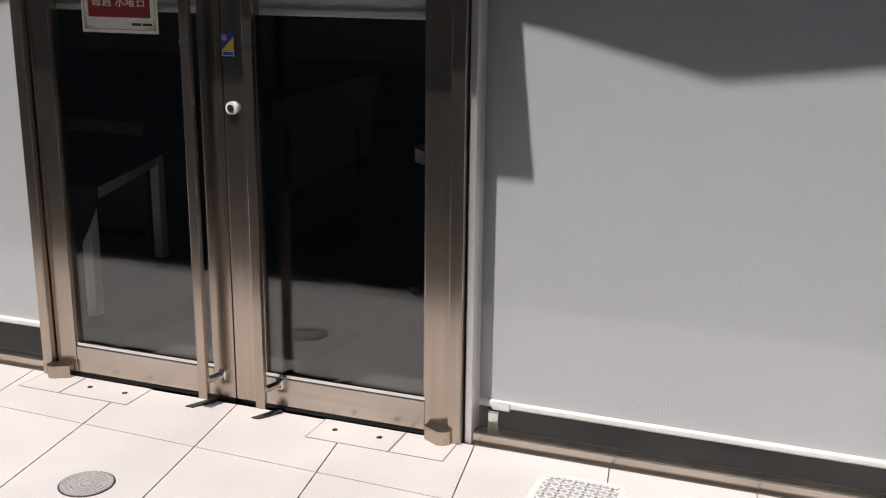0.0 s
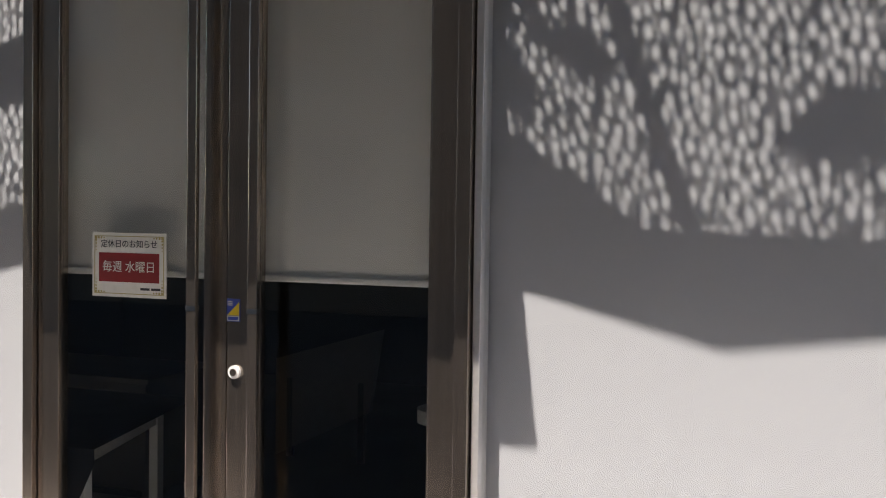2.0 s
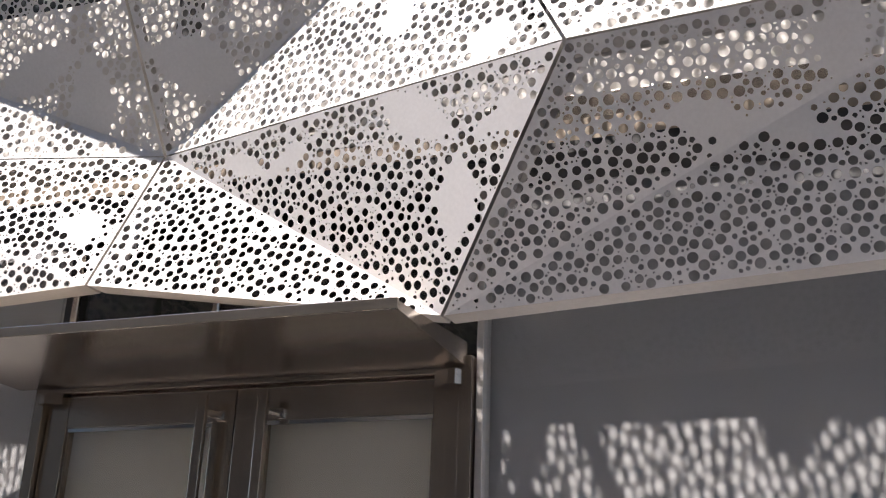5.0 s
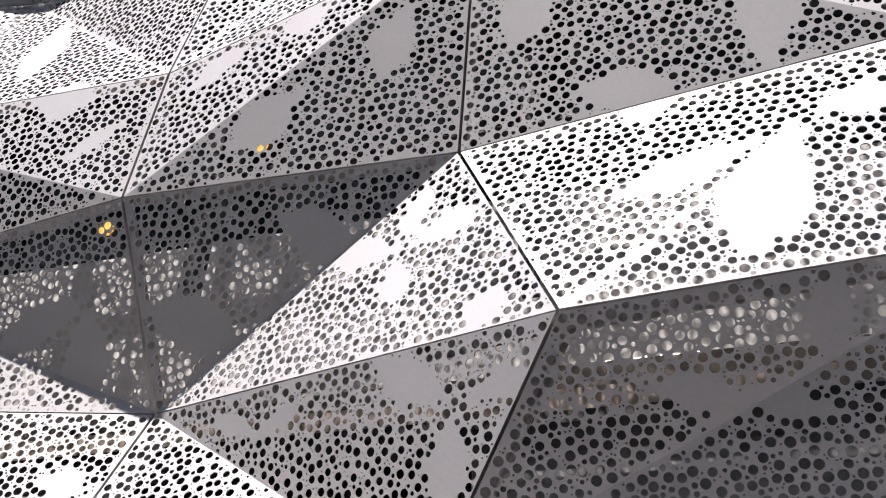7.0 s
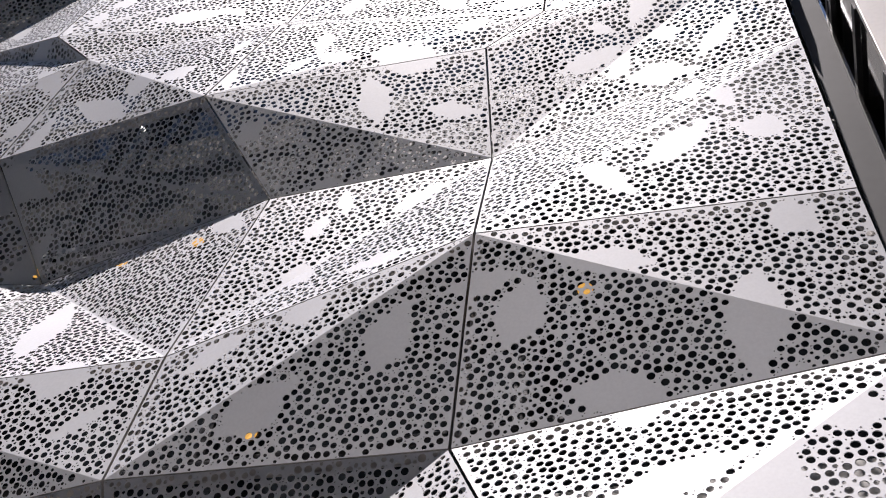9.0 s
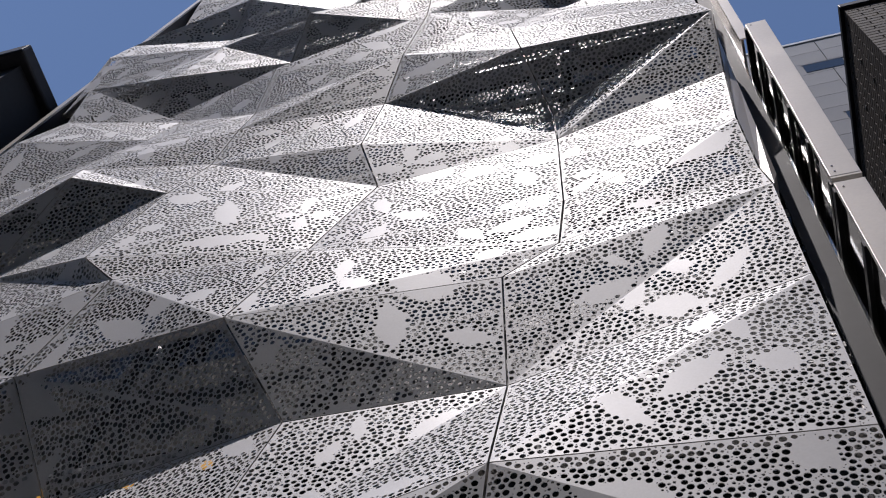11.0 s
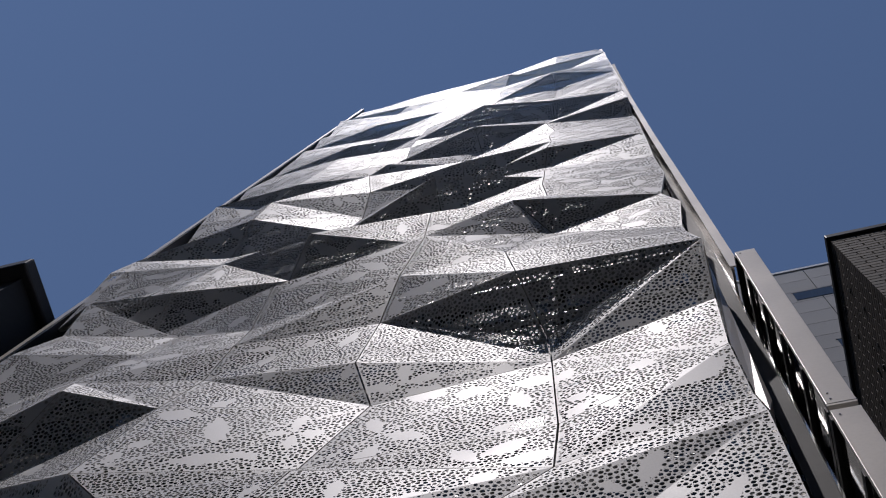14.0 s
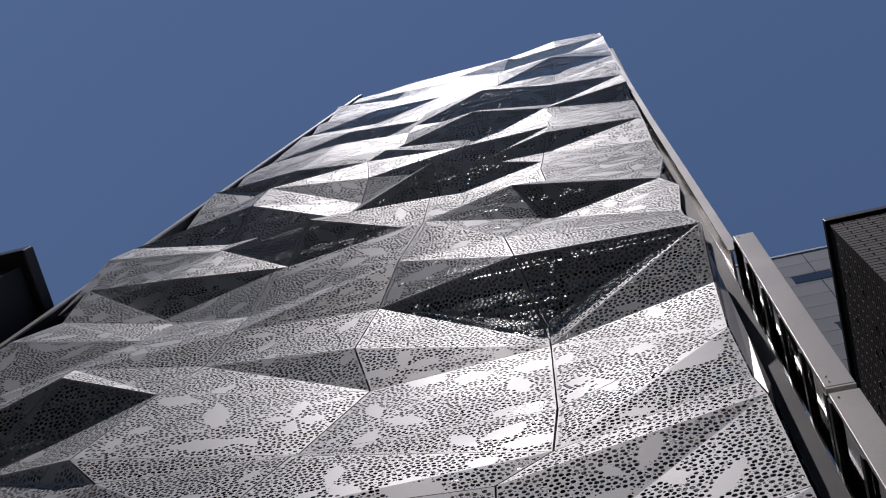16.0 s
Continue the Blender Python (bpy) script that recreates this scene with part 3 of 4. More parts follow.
PETALS_BAND_B = (
    (-2.36, 3.67, -164, 0.41, 0.061), (0.03, 3.75, -164, 0.46, 0.069), (0.11, 3.80, -112, 0.52, 0.122), (0.15, 3.82, 9, 0.26, 0.057),
    (-0.22, 4.02, -168, 0.17, 0.057), (0.05, 4.05, 81, 0.44, 0.094), (-0.56, 4.13, -9, 0.34, 0.074), (-1.53, 4.32, -144, 0.32, 0.083),
    (-2.30, 4.36, -148, 0.24, 0.037), (-2.77, 4.56, -7, 0.29, 0.100), (-1.12, 4.61, -113, 0.31, 0.082), (-0.65, 4.62, -109, 0.29, 0.088),
    (-1.77, 4.62, -148, 0.30, 0.044), (-0.69, 4.66, -171, 0.27, 0.046), (-0.56, 4.68, -13, 0.35, 0.060), (-1.44, 4.70, -159, 0.21, 0.071),
    (0.21, 4.83, -50, 0.21, 0.072), (-1.45, 4.90, 4, 0.31, 0.049),
)
PETALS_BAND_C = (
    (-0.25, 4.98, 123, 0.33, 0.049), (-1.68, 5.12, -92, 0.20, 0.070), (0.16, 5.39, -23, 0.21, 0.072), (-3.02, 5.41, -82, 0.65, 0.097),
    (0.09, 5.46, -137, 0.41, 0.073), (-1.65, 5.48, -108, 0.18, 0.035), (0.16, 5.54, 101, 0.18, 0.044), (-1.10, 5.59, -143, 0.27, 0.046),
    (-1.60, 5.66, -76, 0.19, 0.035), (-2.32, 5.71, -39, 0.29, 0.063), (-1.76, 5.74, 7, 0.11, 0.035), (0.05, 5.89, -113, 0.22, 0.055),
    (0.07, 6.01, 164, 0.34, 0.082), (-0.94, 6.09, 167, 0.30, 0.052), (-2.06, 6.21, -137, 0.19, 0.053), (-0.24, 6.33, -112, 0.22, 0.043),
    (-0.24, 6.37, -165, 0.33, 0.065), (-0.14, 6.41, -6, 0.17, 0.059),
)
PETALS_BAND_D = (
    (0.29, 6.42, -123, 0.37, 0.056), (-2.33, 6.47, 94, 0.25, 0.038), (-0.27, 6.50, 141, 0.19, 0.028), (-1.56, 6.50, -76, 0.43, 0.074),
    (-0.21, 6.53, 67, 0.31, 0.056), (-2.98, 6.59, 172, 0.28, 0.054), (-1.54, 6.62, -10, 0.37, 0.127), (-2.94, 6.65, 91, 0.25, 0.087),
    (-1.88, 6.76, -135, 0.23, 0.043), (-1.86, 6.77, -35, 0.23, 0.056), (-1.35, 6.77, -143, 0.26, 0.053), (-1.87, 6.78, 90, 0.29, 0.043),
    (-2.60, 6.88, -148, 0.24, 0.070), (-0.93, 6.90, -167, 0.19, 0.064), (-0.97, 7.12, 2, 0.34, 0.076), (-2.35, 7.17, -113, 0.22, 0.032),
    (-0.07, 7.17, -176, 0.19, 0.036), (-1.10, 7.20, 129, 0.28, 0.062),
)
PETALS_BAND_E = (
    (-1.09, 7.25, 28, 0.32, 0.083), (-0.93, 7.74, -128, 0.17, 0.045), (-1.80, 7.77, -108, 0.27, 0.070), (-0.41, 7.82, -133, 0.26, 0.055),
    (-0.39, 7.84, -68, 0.31, 0.050), (-2.79, 7.87, -33, 0.25, 0.038), (0.44, 7.88, -140, 0.47, 0.103), (-0.42, 7.89, 159, 0.17, 0.058),
    (-1.79, 7.93, -30, 0.33, 0.070), (-3.60, 7.93, -88, 0.17, 0.041), (-1.82, 7.95, 111, 0.36, 0.056), (-3.59, 8.05, 17, 0.18, 0.062),
    (-2.44, 8.07, -90, 0.16, 0.052), (0.00, 8.08, 141, 0.22, 0.074), (-2.43, 8.13, -2, 0.19, 0.052), (-2.47, 8.13, 172, 0.18, 0.041),
    (0.47, 8.16, -161, 0.12, 0.041), (-2.46, 8.17, 88, 0.29, 0.044),
)
PETALS_BAND_F = (
    (-0.97, 8.34, -72, 0.40, 0.060), (-0.66, 8.45, 178, 0.31, 0.107), (-1.11, 8.47, 178, 0.27, 0.093), (-0.56, 8.53, -116, 0.22, 0.075),
    (-3.12, 8.57, -73, 0.56, 0.085), (-3.27, 8.61, 161, 0.39, 0.104), (-0.95, 8.69, 131, 0.26, 0.064), (-1.77, 8.74, -38, 0.39, 0.133),
    (-1.82, 8.77, 163, 0.30, 0.053), (-1.79, 8.81, 23, 0.29, 0.043), (-1.80, 8.82, 92, 0.30, 0.046), (0.01, 8.90, -73, 0.29, 0.051),
    (-3.14, 8.98, -120, 0.20, 0.067), (-0.22, 9.00, -15, 0.20, 0.035), (-2.98, 9.20, -96, 0.11, 0.037), (-2.28, 9.25, -89, 0.19, 0.051),
    (-4.10, 9.33, -84, 0.37, 0.055), (-2.99, 9.56, -87, 0.23, 0.049),
)
PETALS_BAND_G = (
    (-3.08, 9.97, -103, 0.25, 0.049), (-3.39, 10.10, -4, 0.27, 0.040), (-2.75, 10.14, -141, 0.12, 0.041), (-2.40, 10.20, -100, 0.39, 0.062),
    (-4.46, 10.26, 146, 0.48, 0.100), (-4.42, 10.28, -70, 0.47, 0.070), (-4.43, 10.38, -19, 0.42, 0.087), (-2.83, 10.53, 12, 0.11, 0.039),
    (-3.86, 10.54, -132, 0.18, 0.062), (-2.12, 10.65, -77, 0.31, 0.070), (-2.16, 10.68, -129, 0.29, 0.044), (-2.10, 10.70, -21, 0.57, 0.085),
    (-2.14, 10.79, 103, 0.31, 0.046), (-2.19, 10.80, 142, 0.24, 0.054), (-2.49, 10.80, -136, 0.19, 0.043), (-4.69, 10.86, -121, 0.15, 0.050),
    (-3.63, 10.99, -178, 0.25, 0.086), (-1.40, 11.11, -162, 0.20, 0.067),
)
PETALS_BAND_H = (
    (-2.81, 11.17, -110, 0.34, 0.086), (-4.24, 11.20, 96, 0.34, 0.117), (-2.93, 11.34, -148, 0.22, 0.076), (-3.74, 11.35, 169, 0.27, 0.090),
    (-2.80, 11.44, 14, 0.29, 0.100), (-1.50, 11.66, 84, 0.71, 0.106), (-5.64, 12.09, -79, 0.26, 0.090), (-2.52, 13.76, -80, 0.37, 0.061),
)
SINGLE_PETALS = PETALS_BAND_A + PETALS_BAND_B + PETALS_BAND_C + PETALS_BAND_D + PETALS_BAND_E + PETALS_BAND_F + PETALS_BAND_G + PETALS_BAND_H
PETALS = [p for p in PETALS if not (p[1] < 11.4 and p[0] > -3.2) and min(math.hypot(p[0] - q[0], p[1] - q[1]) for q in SINGLE_PETALS) > 0.42]
for px, pz, turn, long, wide in SINGLE_PETALS:
    PETALS.append((px, pz, math.cos(radians(turn)), math.sin(radians(turn)), long, wide))
PETALS = np.array(PETALS)


def petal_gap(x, z):
    """How far each point (x, z) lies outside the nearest petal; petals are narrow at the heart and round at the tip."""
    near = PETALS[(PETALS[:, 1] > z.min() - 0.5) & (PETALS[:, 1] < z.max() + 0.5) & (PETALS[:, 0] > x.min() - 0.5) & (PETALS[:, 0] < x.max() + 0.5)]
    gap = np.full(len(x), 1.0)
    for px, pz, ca, sa, long, wide in near:
        s = ((x - px) * ca + (z - pz) * sa) / long
        o = np.abs(-(x - px) * sa + (z - pz) * ca)
        t = np.clip(s, 0, 1)
        side = o - wide * np.sin(np.pi * t ** 1.25)
        gap = np.minimum(gap, np.maximum(side, np.maximum(-s, s - 1) * long))
    return gap


def clip(poly, lines):
    for nx, ny, c in lines:
        out = []
        for i, p in enumerate(poly):
            q = poly[i - 1]
            dp, dq = p[0] * nx + p[1] * ny - c, q[0] * nx + q[1] * ny - c
            if dp * dq < 0:
                t = dq / (dq - dp)
                out.append((q[0] + (p[0] - q[0]) * t, q[1] + (p[1] - q[1]) * t))
            if dp >= 0:
                out.append(p)
        poly = out
        if len(poly) < 3:
            return []
    return poly


class HoleTile:
    """A square of sheet that repeats without a seam: holes of several sizes packed by chance, and the cell of sheet round each."""

    def __init__(self, size, kinds, seed):
        rng = np.random.default_rng(seed)
        self.size = size
        xy, rad = np.zeros((0, 2)), np.zeros(0)
        for small, large, gap, tries, _ in kinds:
            for p, r in zip(rng.random((tries, 2)) * size, rng.uniform(small, large, tries)):
                d = np.abs(xy - p)
                d = np.minimum(d, size - d)
                if not len(rad) or (np.hypot(d[:, 0], d[:, 1]) - rad - r).min() > gap:
                    xy, rad = np.vstack([xy, p]), np.append(rad, r)
        self.xy, self.rad, self.poly, self.ring = xy, rad, [], []
        reach = kinds[0][1] * 5.5
        for p, r in zip(xy, rad):
            d = (xy - p + size / 2) % size - size / 2
            l = np.hypot(d[:, 0], d[:, 1])
            near = np.nonzero((l > 1e-9) & (l < reach))[0]
            near = near[np.argsort(l[near])]
            lines = [(-d[j, 0] / l[j], -d[j, 1] / l[j], -(l[j] ** 2 + r * r - rad[j] ** 2) / (2 * l[j])) for j in near]
            h = reach / 2
            cell = clip([(-h, -h), (h, -h), (h, h), (-h, h)], lines)
            self.poly.append(cell)
            sides = [k[4] for k in kinds if k[0] <= r <= k[1]][0]
            self.ring.append(rounded(cell, sides))
        self.groups = {}
        for i, ring in enumerate(self.ring):
            self.groups.setdefault(len(ring), []).append(i)
        self.far = np.array([max(math.hypot(*p) for p in cell) for cell in self.poly])


def rounded(cell, sides):
    """The outline with its widest-seen edges halved until it has enough corners."""
    cell = list(cell)
    while len(cell) < sides:
        wide = []
        for i, p in enumerate(cell):
            q = cell[(i + 1) % len(cell)]
            wide.append(abs(math.atan2(p[0] * q[1] - p[1] * q[0], p[0] * q[0] + p[1] * q[1])))
        i = wide.index(max(wide))
        p, q = cell[i], cell[(i + 1) % len(cell)]
        lp, lq = math.hypot(*p), math.hypot(*q)
        t = lp / (lp + lq)
        cell.insert(i + 1, (p[0] + (q[0] - p[0]) * t, p[1] + (q[1] - p[1]) * t))
    return cell


TILE_NEAR = HoleTile(0.9, ((0.0122, 0.0152, 0.0028, 12000, 13), (0.0060, 0.0100, 0.0028, 7000, 8), (0.0026, 0.0044, 0.0026, 7000, 6)), 3)
TILE_MID = HoleTile(0.9, ((0.0130, 0.0165, 0.0026, 12000, 8), (0.0065, 0.0110, 0.0030, 5000, 6)), 4)
TILE_FAR = HoleTile(1.2, ((0.0170, 0.0225, 0.0045, 9000, 6),), 5)


def perforated(a, b, c, tile, wall, seed):
    """Vertices and faces of the flat facet a, b, c with its round holes; it faces the street."""
    n = (b - a).cross(c - a).normalized()
    if n.y > 0:
        b, c, n = c, b, -n
    u = Vector((0, 0, 1)).cross(n).normalized()
    w = n.cross(u)
    tri = [(0.0, 0.0), ((b - a).dot(u), (b - a).dot(w)), ((c - a).dot(u), (c - a).dot(w))]
    lines = []
    for i in range(3):
        (x0, y0), (x1, y1) = tri[i], tri[(i + 1) % 3]
        l = math.hypot(x1 - x0, y1 - y0)
        nx, ny = -(y1 - y0) / l, (x1 - x0) / l
        lines.append((nx, ny, nx * x0 + ny * y0))
    lo, hi = np.min(tri, axis=0), np.max(tri, axis=0)
    shift = np.array([seed * 0.37 % 1, seed * 0.61 % 1]) * tile.size
    first, last = np.floor((lo - shift) / tile.size).astype(int) - 1, np.floor((hi - shift) / tile.size).astype(int) + 1
    gx, gy = np.meshgrid(np.arange(first[0], last[0] + 1), np.arange(first[1], last[1] + 1), indexing="ij")
    start = np.stack([gx.ravel(), gy.ravel()], 1) * tile.size + shift
    pos = (start[:, None, :] + tile.xy[None]).reshape(-1, 2)
    kind = np.tile(np.arange(len(tile.rad)), len(start))
    dist = np.min([nx * pos[:, 0] + ny * pos[:, 1] - k for nx, ny, k in lines], axis=0)
    keep = dist > -tile.far[kind]
    pos, kind, dist = pos[keep], kind[keep], dist[keep]
    if not len(pos):
        return np.zeros((0, 3)), []
    away = petal_gap(a.x + pos[:, 0] * u.x + pos[:, 1] * w.x, a.z + pos[:, 0] * u.z + pos[:, 1] * w.z)
    # holes keep off the petals and off the folds, and turn smaller where room is short
    full = tile.rad[kind]
    rad = np.minimum(full, np.minimum(away + 0.001, dist - 0.002))
    rad = np.where(rad < np.maximum(full * 0.45, 0.0028), 0.0, rad)
    inner = dist > tile.far[kind] + 1e-4
    verts, faces = [], []
    for i in np.nonzero(~inner)[0]:
        poly = clip([(x + pos[i, 0], y + pos[i, 1]) for x, y in (tile.ring[kind[i]] if rad[i] > 0 else tile.poly[kind[i]])], lines)
        if not poly:
            continue
        k, m = len(verts), len(poly)
        verts += poly
        if rad[i] <= 0:
            faces.append(tuple(range(k, k + m)))
            continue
        for p in poly:
            l = math.hypot(p[0] - pos[i, 0], p[1] - pos[i, 1])
            verts.append((pos[i, 0] + (p[0] - pos[i, 0]) / l * rad[i], pos[i, 1] + (p[1] - pos[i, 1]) / l * rad[i]))
        faces += [(k + q, k + (q + 1) % m, k + m + (q + 1) % m, k + m + q) for q in range(m)]
    for i in np.nonzero(inner & (rad <= 0))[0]:
        k, cell = len(verts), tile.poly[kind[i]]
        verts += [(x + pos[i, 0], y + pos[i, 1]) for x, y in cell]
        faces.append(tuple(range(k, k + len(cell))))
    v2 = np.array(verts, float).reshape(-1, 2)
    depth = np.zeros(len(v2))
    whole = inner & (rad > 0)
    for sides, members in tile.groups.items():
        rings = np.zeros((len(tile.rad), sides, 2))
        rings[members] = [tile.ring[i] for i in members]
        mine = np.zeros(len(tile.rad), bool)
        mine[members] = True
        sel = np.nonzero(whole & mine[kind])[0]
        m = len(sel)
        if not m:
            continue
        outer = rings[kind[sel]]
        hole = outer / np.linalg.norm(outer, axis=2, keepdims=True) * rad[sel][:, None, None]
        base = len(v2)
        layers = [(outer, 0.0), (hole, 0.0)] + ([(hole, -wall)] if wall else [])
        for outline, dz in layers:
            v2 = np.concatenate([v2, (outline + pos[sel][:, None, :]).reshape(-1, 2)])
            depth = np.concatenate([depth, np.full(m * sides, dz)])
        k = np.arange(m)[:, None] * sides + np.arange(sides)
        k2 = np.arange(m)[:, None] * sides + (np.arange(sides) + 1) % sides
        for s in range(len(layers) - 1):
            o, i = base + s * m * sides, base + (s + 1) * m * sides
            faces += [tuple(q) for q in np.stack([o + k, o + k2, i + k2, i + k], -1).reshape(-1, 4).tolist()]
    p3 = np.array(a) + v2[:, :1] * np.array(u) + v2[:, 1:] * np.array(w) + depth[:, None] * np.array(n)
    return p3, faces


def facade_panel(col, row, parent):
    quad = [NODES[col][row], NODES[col + 1][row], NODES[col + 1][row + 1], NODES[col][row + 1]]
    mid = sum(quad, Vector()) / 4
    quad = [p + (mid - p).normalized() * (0.0065 if row < 5 else 0.008) for p in quad]
    q0, q1, q2, q3 = quad
    halves = ((q0, q1, q2), (q0, q2, q3)) if TURNS[row][col] == "0" else ((q0, q1, q3), (q1, q2, q3))
    near = row <= 6 and col <= 2
    tile = TILE_NEAR if near else TILE_MID if row <= 14 else TILE_FAR
    vs, fs, count = [], [], 0
    for half, t in enumerate(halves):
        p, f = perforated(*t, tile, 0.004 if row < 5 and col < 2 else 0, row * 5 + col + half * 0.5)
        vs.append(p)
        fs += [tuple(i + count for i in face) for face in f]
        count += len(p)
    sheet = shape("panel", np.concatenate(vs).tolist(), fs, M_PANEL, parent)
    back = [p + Vector((0, 0.09 if row == 0 else 0.045, 0)) + (mid - p).normalized() * 0.004 for p in quad]
    back2 = [p + (mid - p).normalized() * 0.02 for p in back]
    shape("flange", quad + back + back2, [(i, (i + 1) % 4, 4 + (i + 1) % 4, 4 + i) for i in range(4)] + [(4 + i, 4 + (i + 1) % 4, 8 + (i + 1) % 4, 8 + i) for i in range(4)], M_EDGE, sheet)
    return sheet


facade = empty("facade", "folded silver facade of perforated aluminium panels", "facade", kind="structure")
for row in range(COURSES - 1):
    for col in range(5):
        facade_panel(col, row, facade)

# ---- what stands behind the panels ----
subframe = empty("facade_subframe", "dark steel posts and rails behind the panels", "steel frame", kind="structure")
for x in (0.60, -0.82, -2.2, -3.62, -5.15, -6.6):
    box("post", (x - 0.03, 2.86, 3.7), (x + 0.03, 2.94, 31.9), M_DARK_STEEL, subframe)
for i in range(17):
    z = 4.4 + i * 1.62
    rod("rail", (-6.7, 2.83, z), (0.66, 2.83, z), 0.024, M_DARK_STEEL if i < 1 else M_GALV, subframe, "", 10)
for i in range(10):
    z = 3.13 + i * 3.05
    box("walkway", (-6.7, 2.775 if i == 0 else 2.86, z), (0.66, 2.985 if i == 0 else 3.02, z + 0.04), M_DARK_STEEL if i == 0 else M_GALV, subframe, "narrow maintenance walkway")
inner = empty("inner_wall", "pale inner wall with dark glazing behind the panels", "wall", kind="structure")
box("head_board", (-6.75, 2.955, 3.18), (0.72, 2.985, 3.34), M_INNER_BEIGE, inner, "beige board over the shop glass")
for i in range(10):
    z = 3.46 + i * 3.05
    box("spandrel", (-6.75, 3.04, z), (0.72, 3.3, z + (0.78 if i == 0 else 1.0)), M_INNER_PALE if i == 0 else M_INNER, inner, "board band at the floor edge")
    if i < 9:
        box("glazing", (-6.75, 3.12, z + (0.781 if i == 0 else 1.001)), (0.72, 3.2, z + 3.049), M_WINDOW, inner, "dark glass band")
        for x in (0.55, -0.82, -2.2, -3.62, -5.15, -6.6):
            box("mullion", (x - 0.025, 3.05, z + 1.002), (x + 0.025, 3.118, z + 3.048), M_DARK_STEEL, inner)
roof = tagged(box("roof", (-6.8, 3.02, 32.0), (0.75, 9.2, 32.3), M_FAR), "flat roof of the folded building", "roof", kind="structure")
tagged(box("wall_tower", (-6.8, 3.302, 3.76), (0.75, 9.2, 31.998), M_FAR), "plain rear mass of the folded building", "wall", kind="structure")

# small amber lamps that show through the holes
for lx, lz in ((-0.54, 5.07), (-2.58, 5.93), (-1.93, 4.50), (-2.58, 4.19), (-3.01, 5.87), (-3.54, 5.91)):
    lamp = empty("facade_lamp", "small amber lamp fixed behind the perforated panels", "lamp", "lamps behind the facade")
    box("bracket", (lx - 0.012, 2.80, lz - 0.012), (lx + 0.012, 3.03, lz + 0.012), M_DARK_STEEL, lamp)
    rod("housing", (lx, 2.785, lz), (lx, 2.815, lz), 0.04, M_DARK_STEEL, lamp, "", 16)
    rod("lens", (lx, 2.772, lz), (lx, 2.784, lz), 0.033, M_AMBER, lamp, "glowing amber lens", 16)

# the solid sheet that closes the facade's edge between two overhangs, and the dark channel beside it
side_sheet = empty("trim_edge", "pale solid metal sheet closing the facade edge", "trim", kind="structure")
rim = [p + Vector((0.004, 0.004, 0)) for p in NODES[0][5:10]]
low, high = Vector((0.556, 2.37, 7.21)), Vector((0.574, 2.37, 10.23))
outer = [low.lerp(high, i / 4) for i in range(5)]
shape("sheet", rim + outer + [p + Vector((0.0, 0.28, 0)) for p in outer], [(i, i + 1, i + 6, i + 5) for i in range(4)] + [(i + 5, i + 6, i + 11, i + 10) for i in range(4)], M_CAP, side_sheet)
box("channel", (0.605, 2.66, 3.7), (0.728, 2.68, 31.5), M_DARKWALL, side_sheet, "dark channel behind the facade edge")
box("bright_lip", (0.729, 2.645, 3.7), (0.742, 2.68, 31.5), M_CHROME, side_sheet, "thin bright edge of the channel")

# vertical edge fins of the facade
fin_left = empty("edge_fin", "tall grey metal fin edging the facade", "fin", "fins edging the facade", "structure")
for nm, xa, xb, ya, yb, mat, words in (("blade", -6.81, -6.78, 2.395, 3.3, M_DARK_STEEL, "dark side sheet"), ("lip", -6.86, -6.775, 2.37, 2.394, M_CAP, "bright narrow front lip")):
    box(nm, (xa, ya, 2.7), (xb, yb, 33.4), mat, fin_left, words)
fin_right = empty("edge_fin", "tall champagne metal fin edging the facade", "fin", "fins edging the facade", "structure")
zs = [(10.03, 0.0), (13.0, -0.04), (17.0, -0.10), (35.0, -0.27)]
for nm, xa, xb, ya, yb, mat in (("blade", 0.745, 0.765, 2.46, 3.3, M_STEEL), ("lip", 0.735, 0.815, 2.445, 2.459, M_CAP)):
    v, f = [], []
    for z, s in zs:
        v += [(xa + s, ya, z), (xb + s, ya, z), (xb + s, yb, z), (xa + s, yb, z)]
    for i in range(3):
        f += [(4 * i + j, 4 * i + (j + 1) % 4, 4 * i + 4 + (j + 1) % 4, 4 * i + 4 + j) for j in range(4)]
    f += [(3, 2, 1, 0), (12, 13, 14, 15)]
    shape(nm, v, f, mat, fin_right)

# ---- glazed bay frames of the neighbour ----


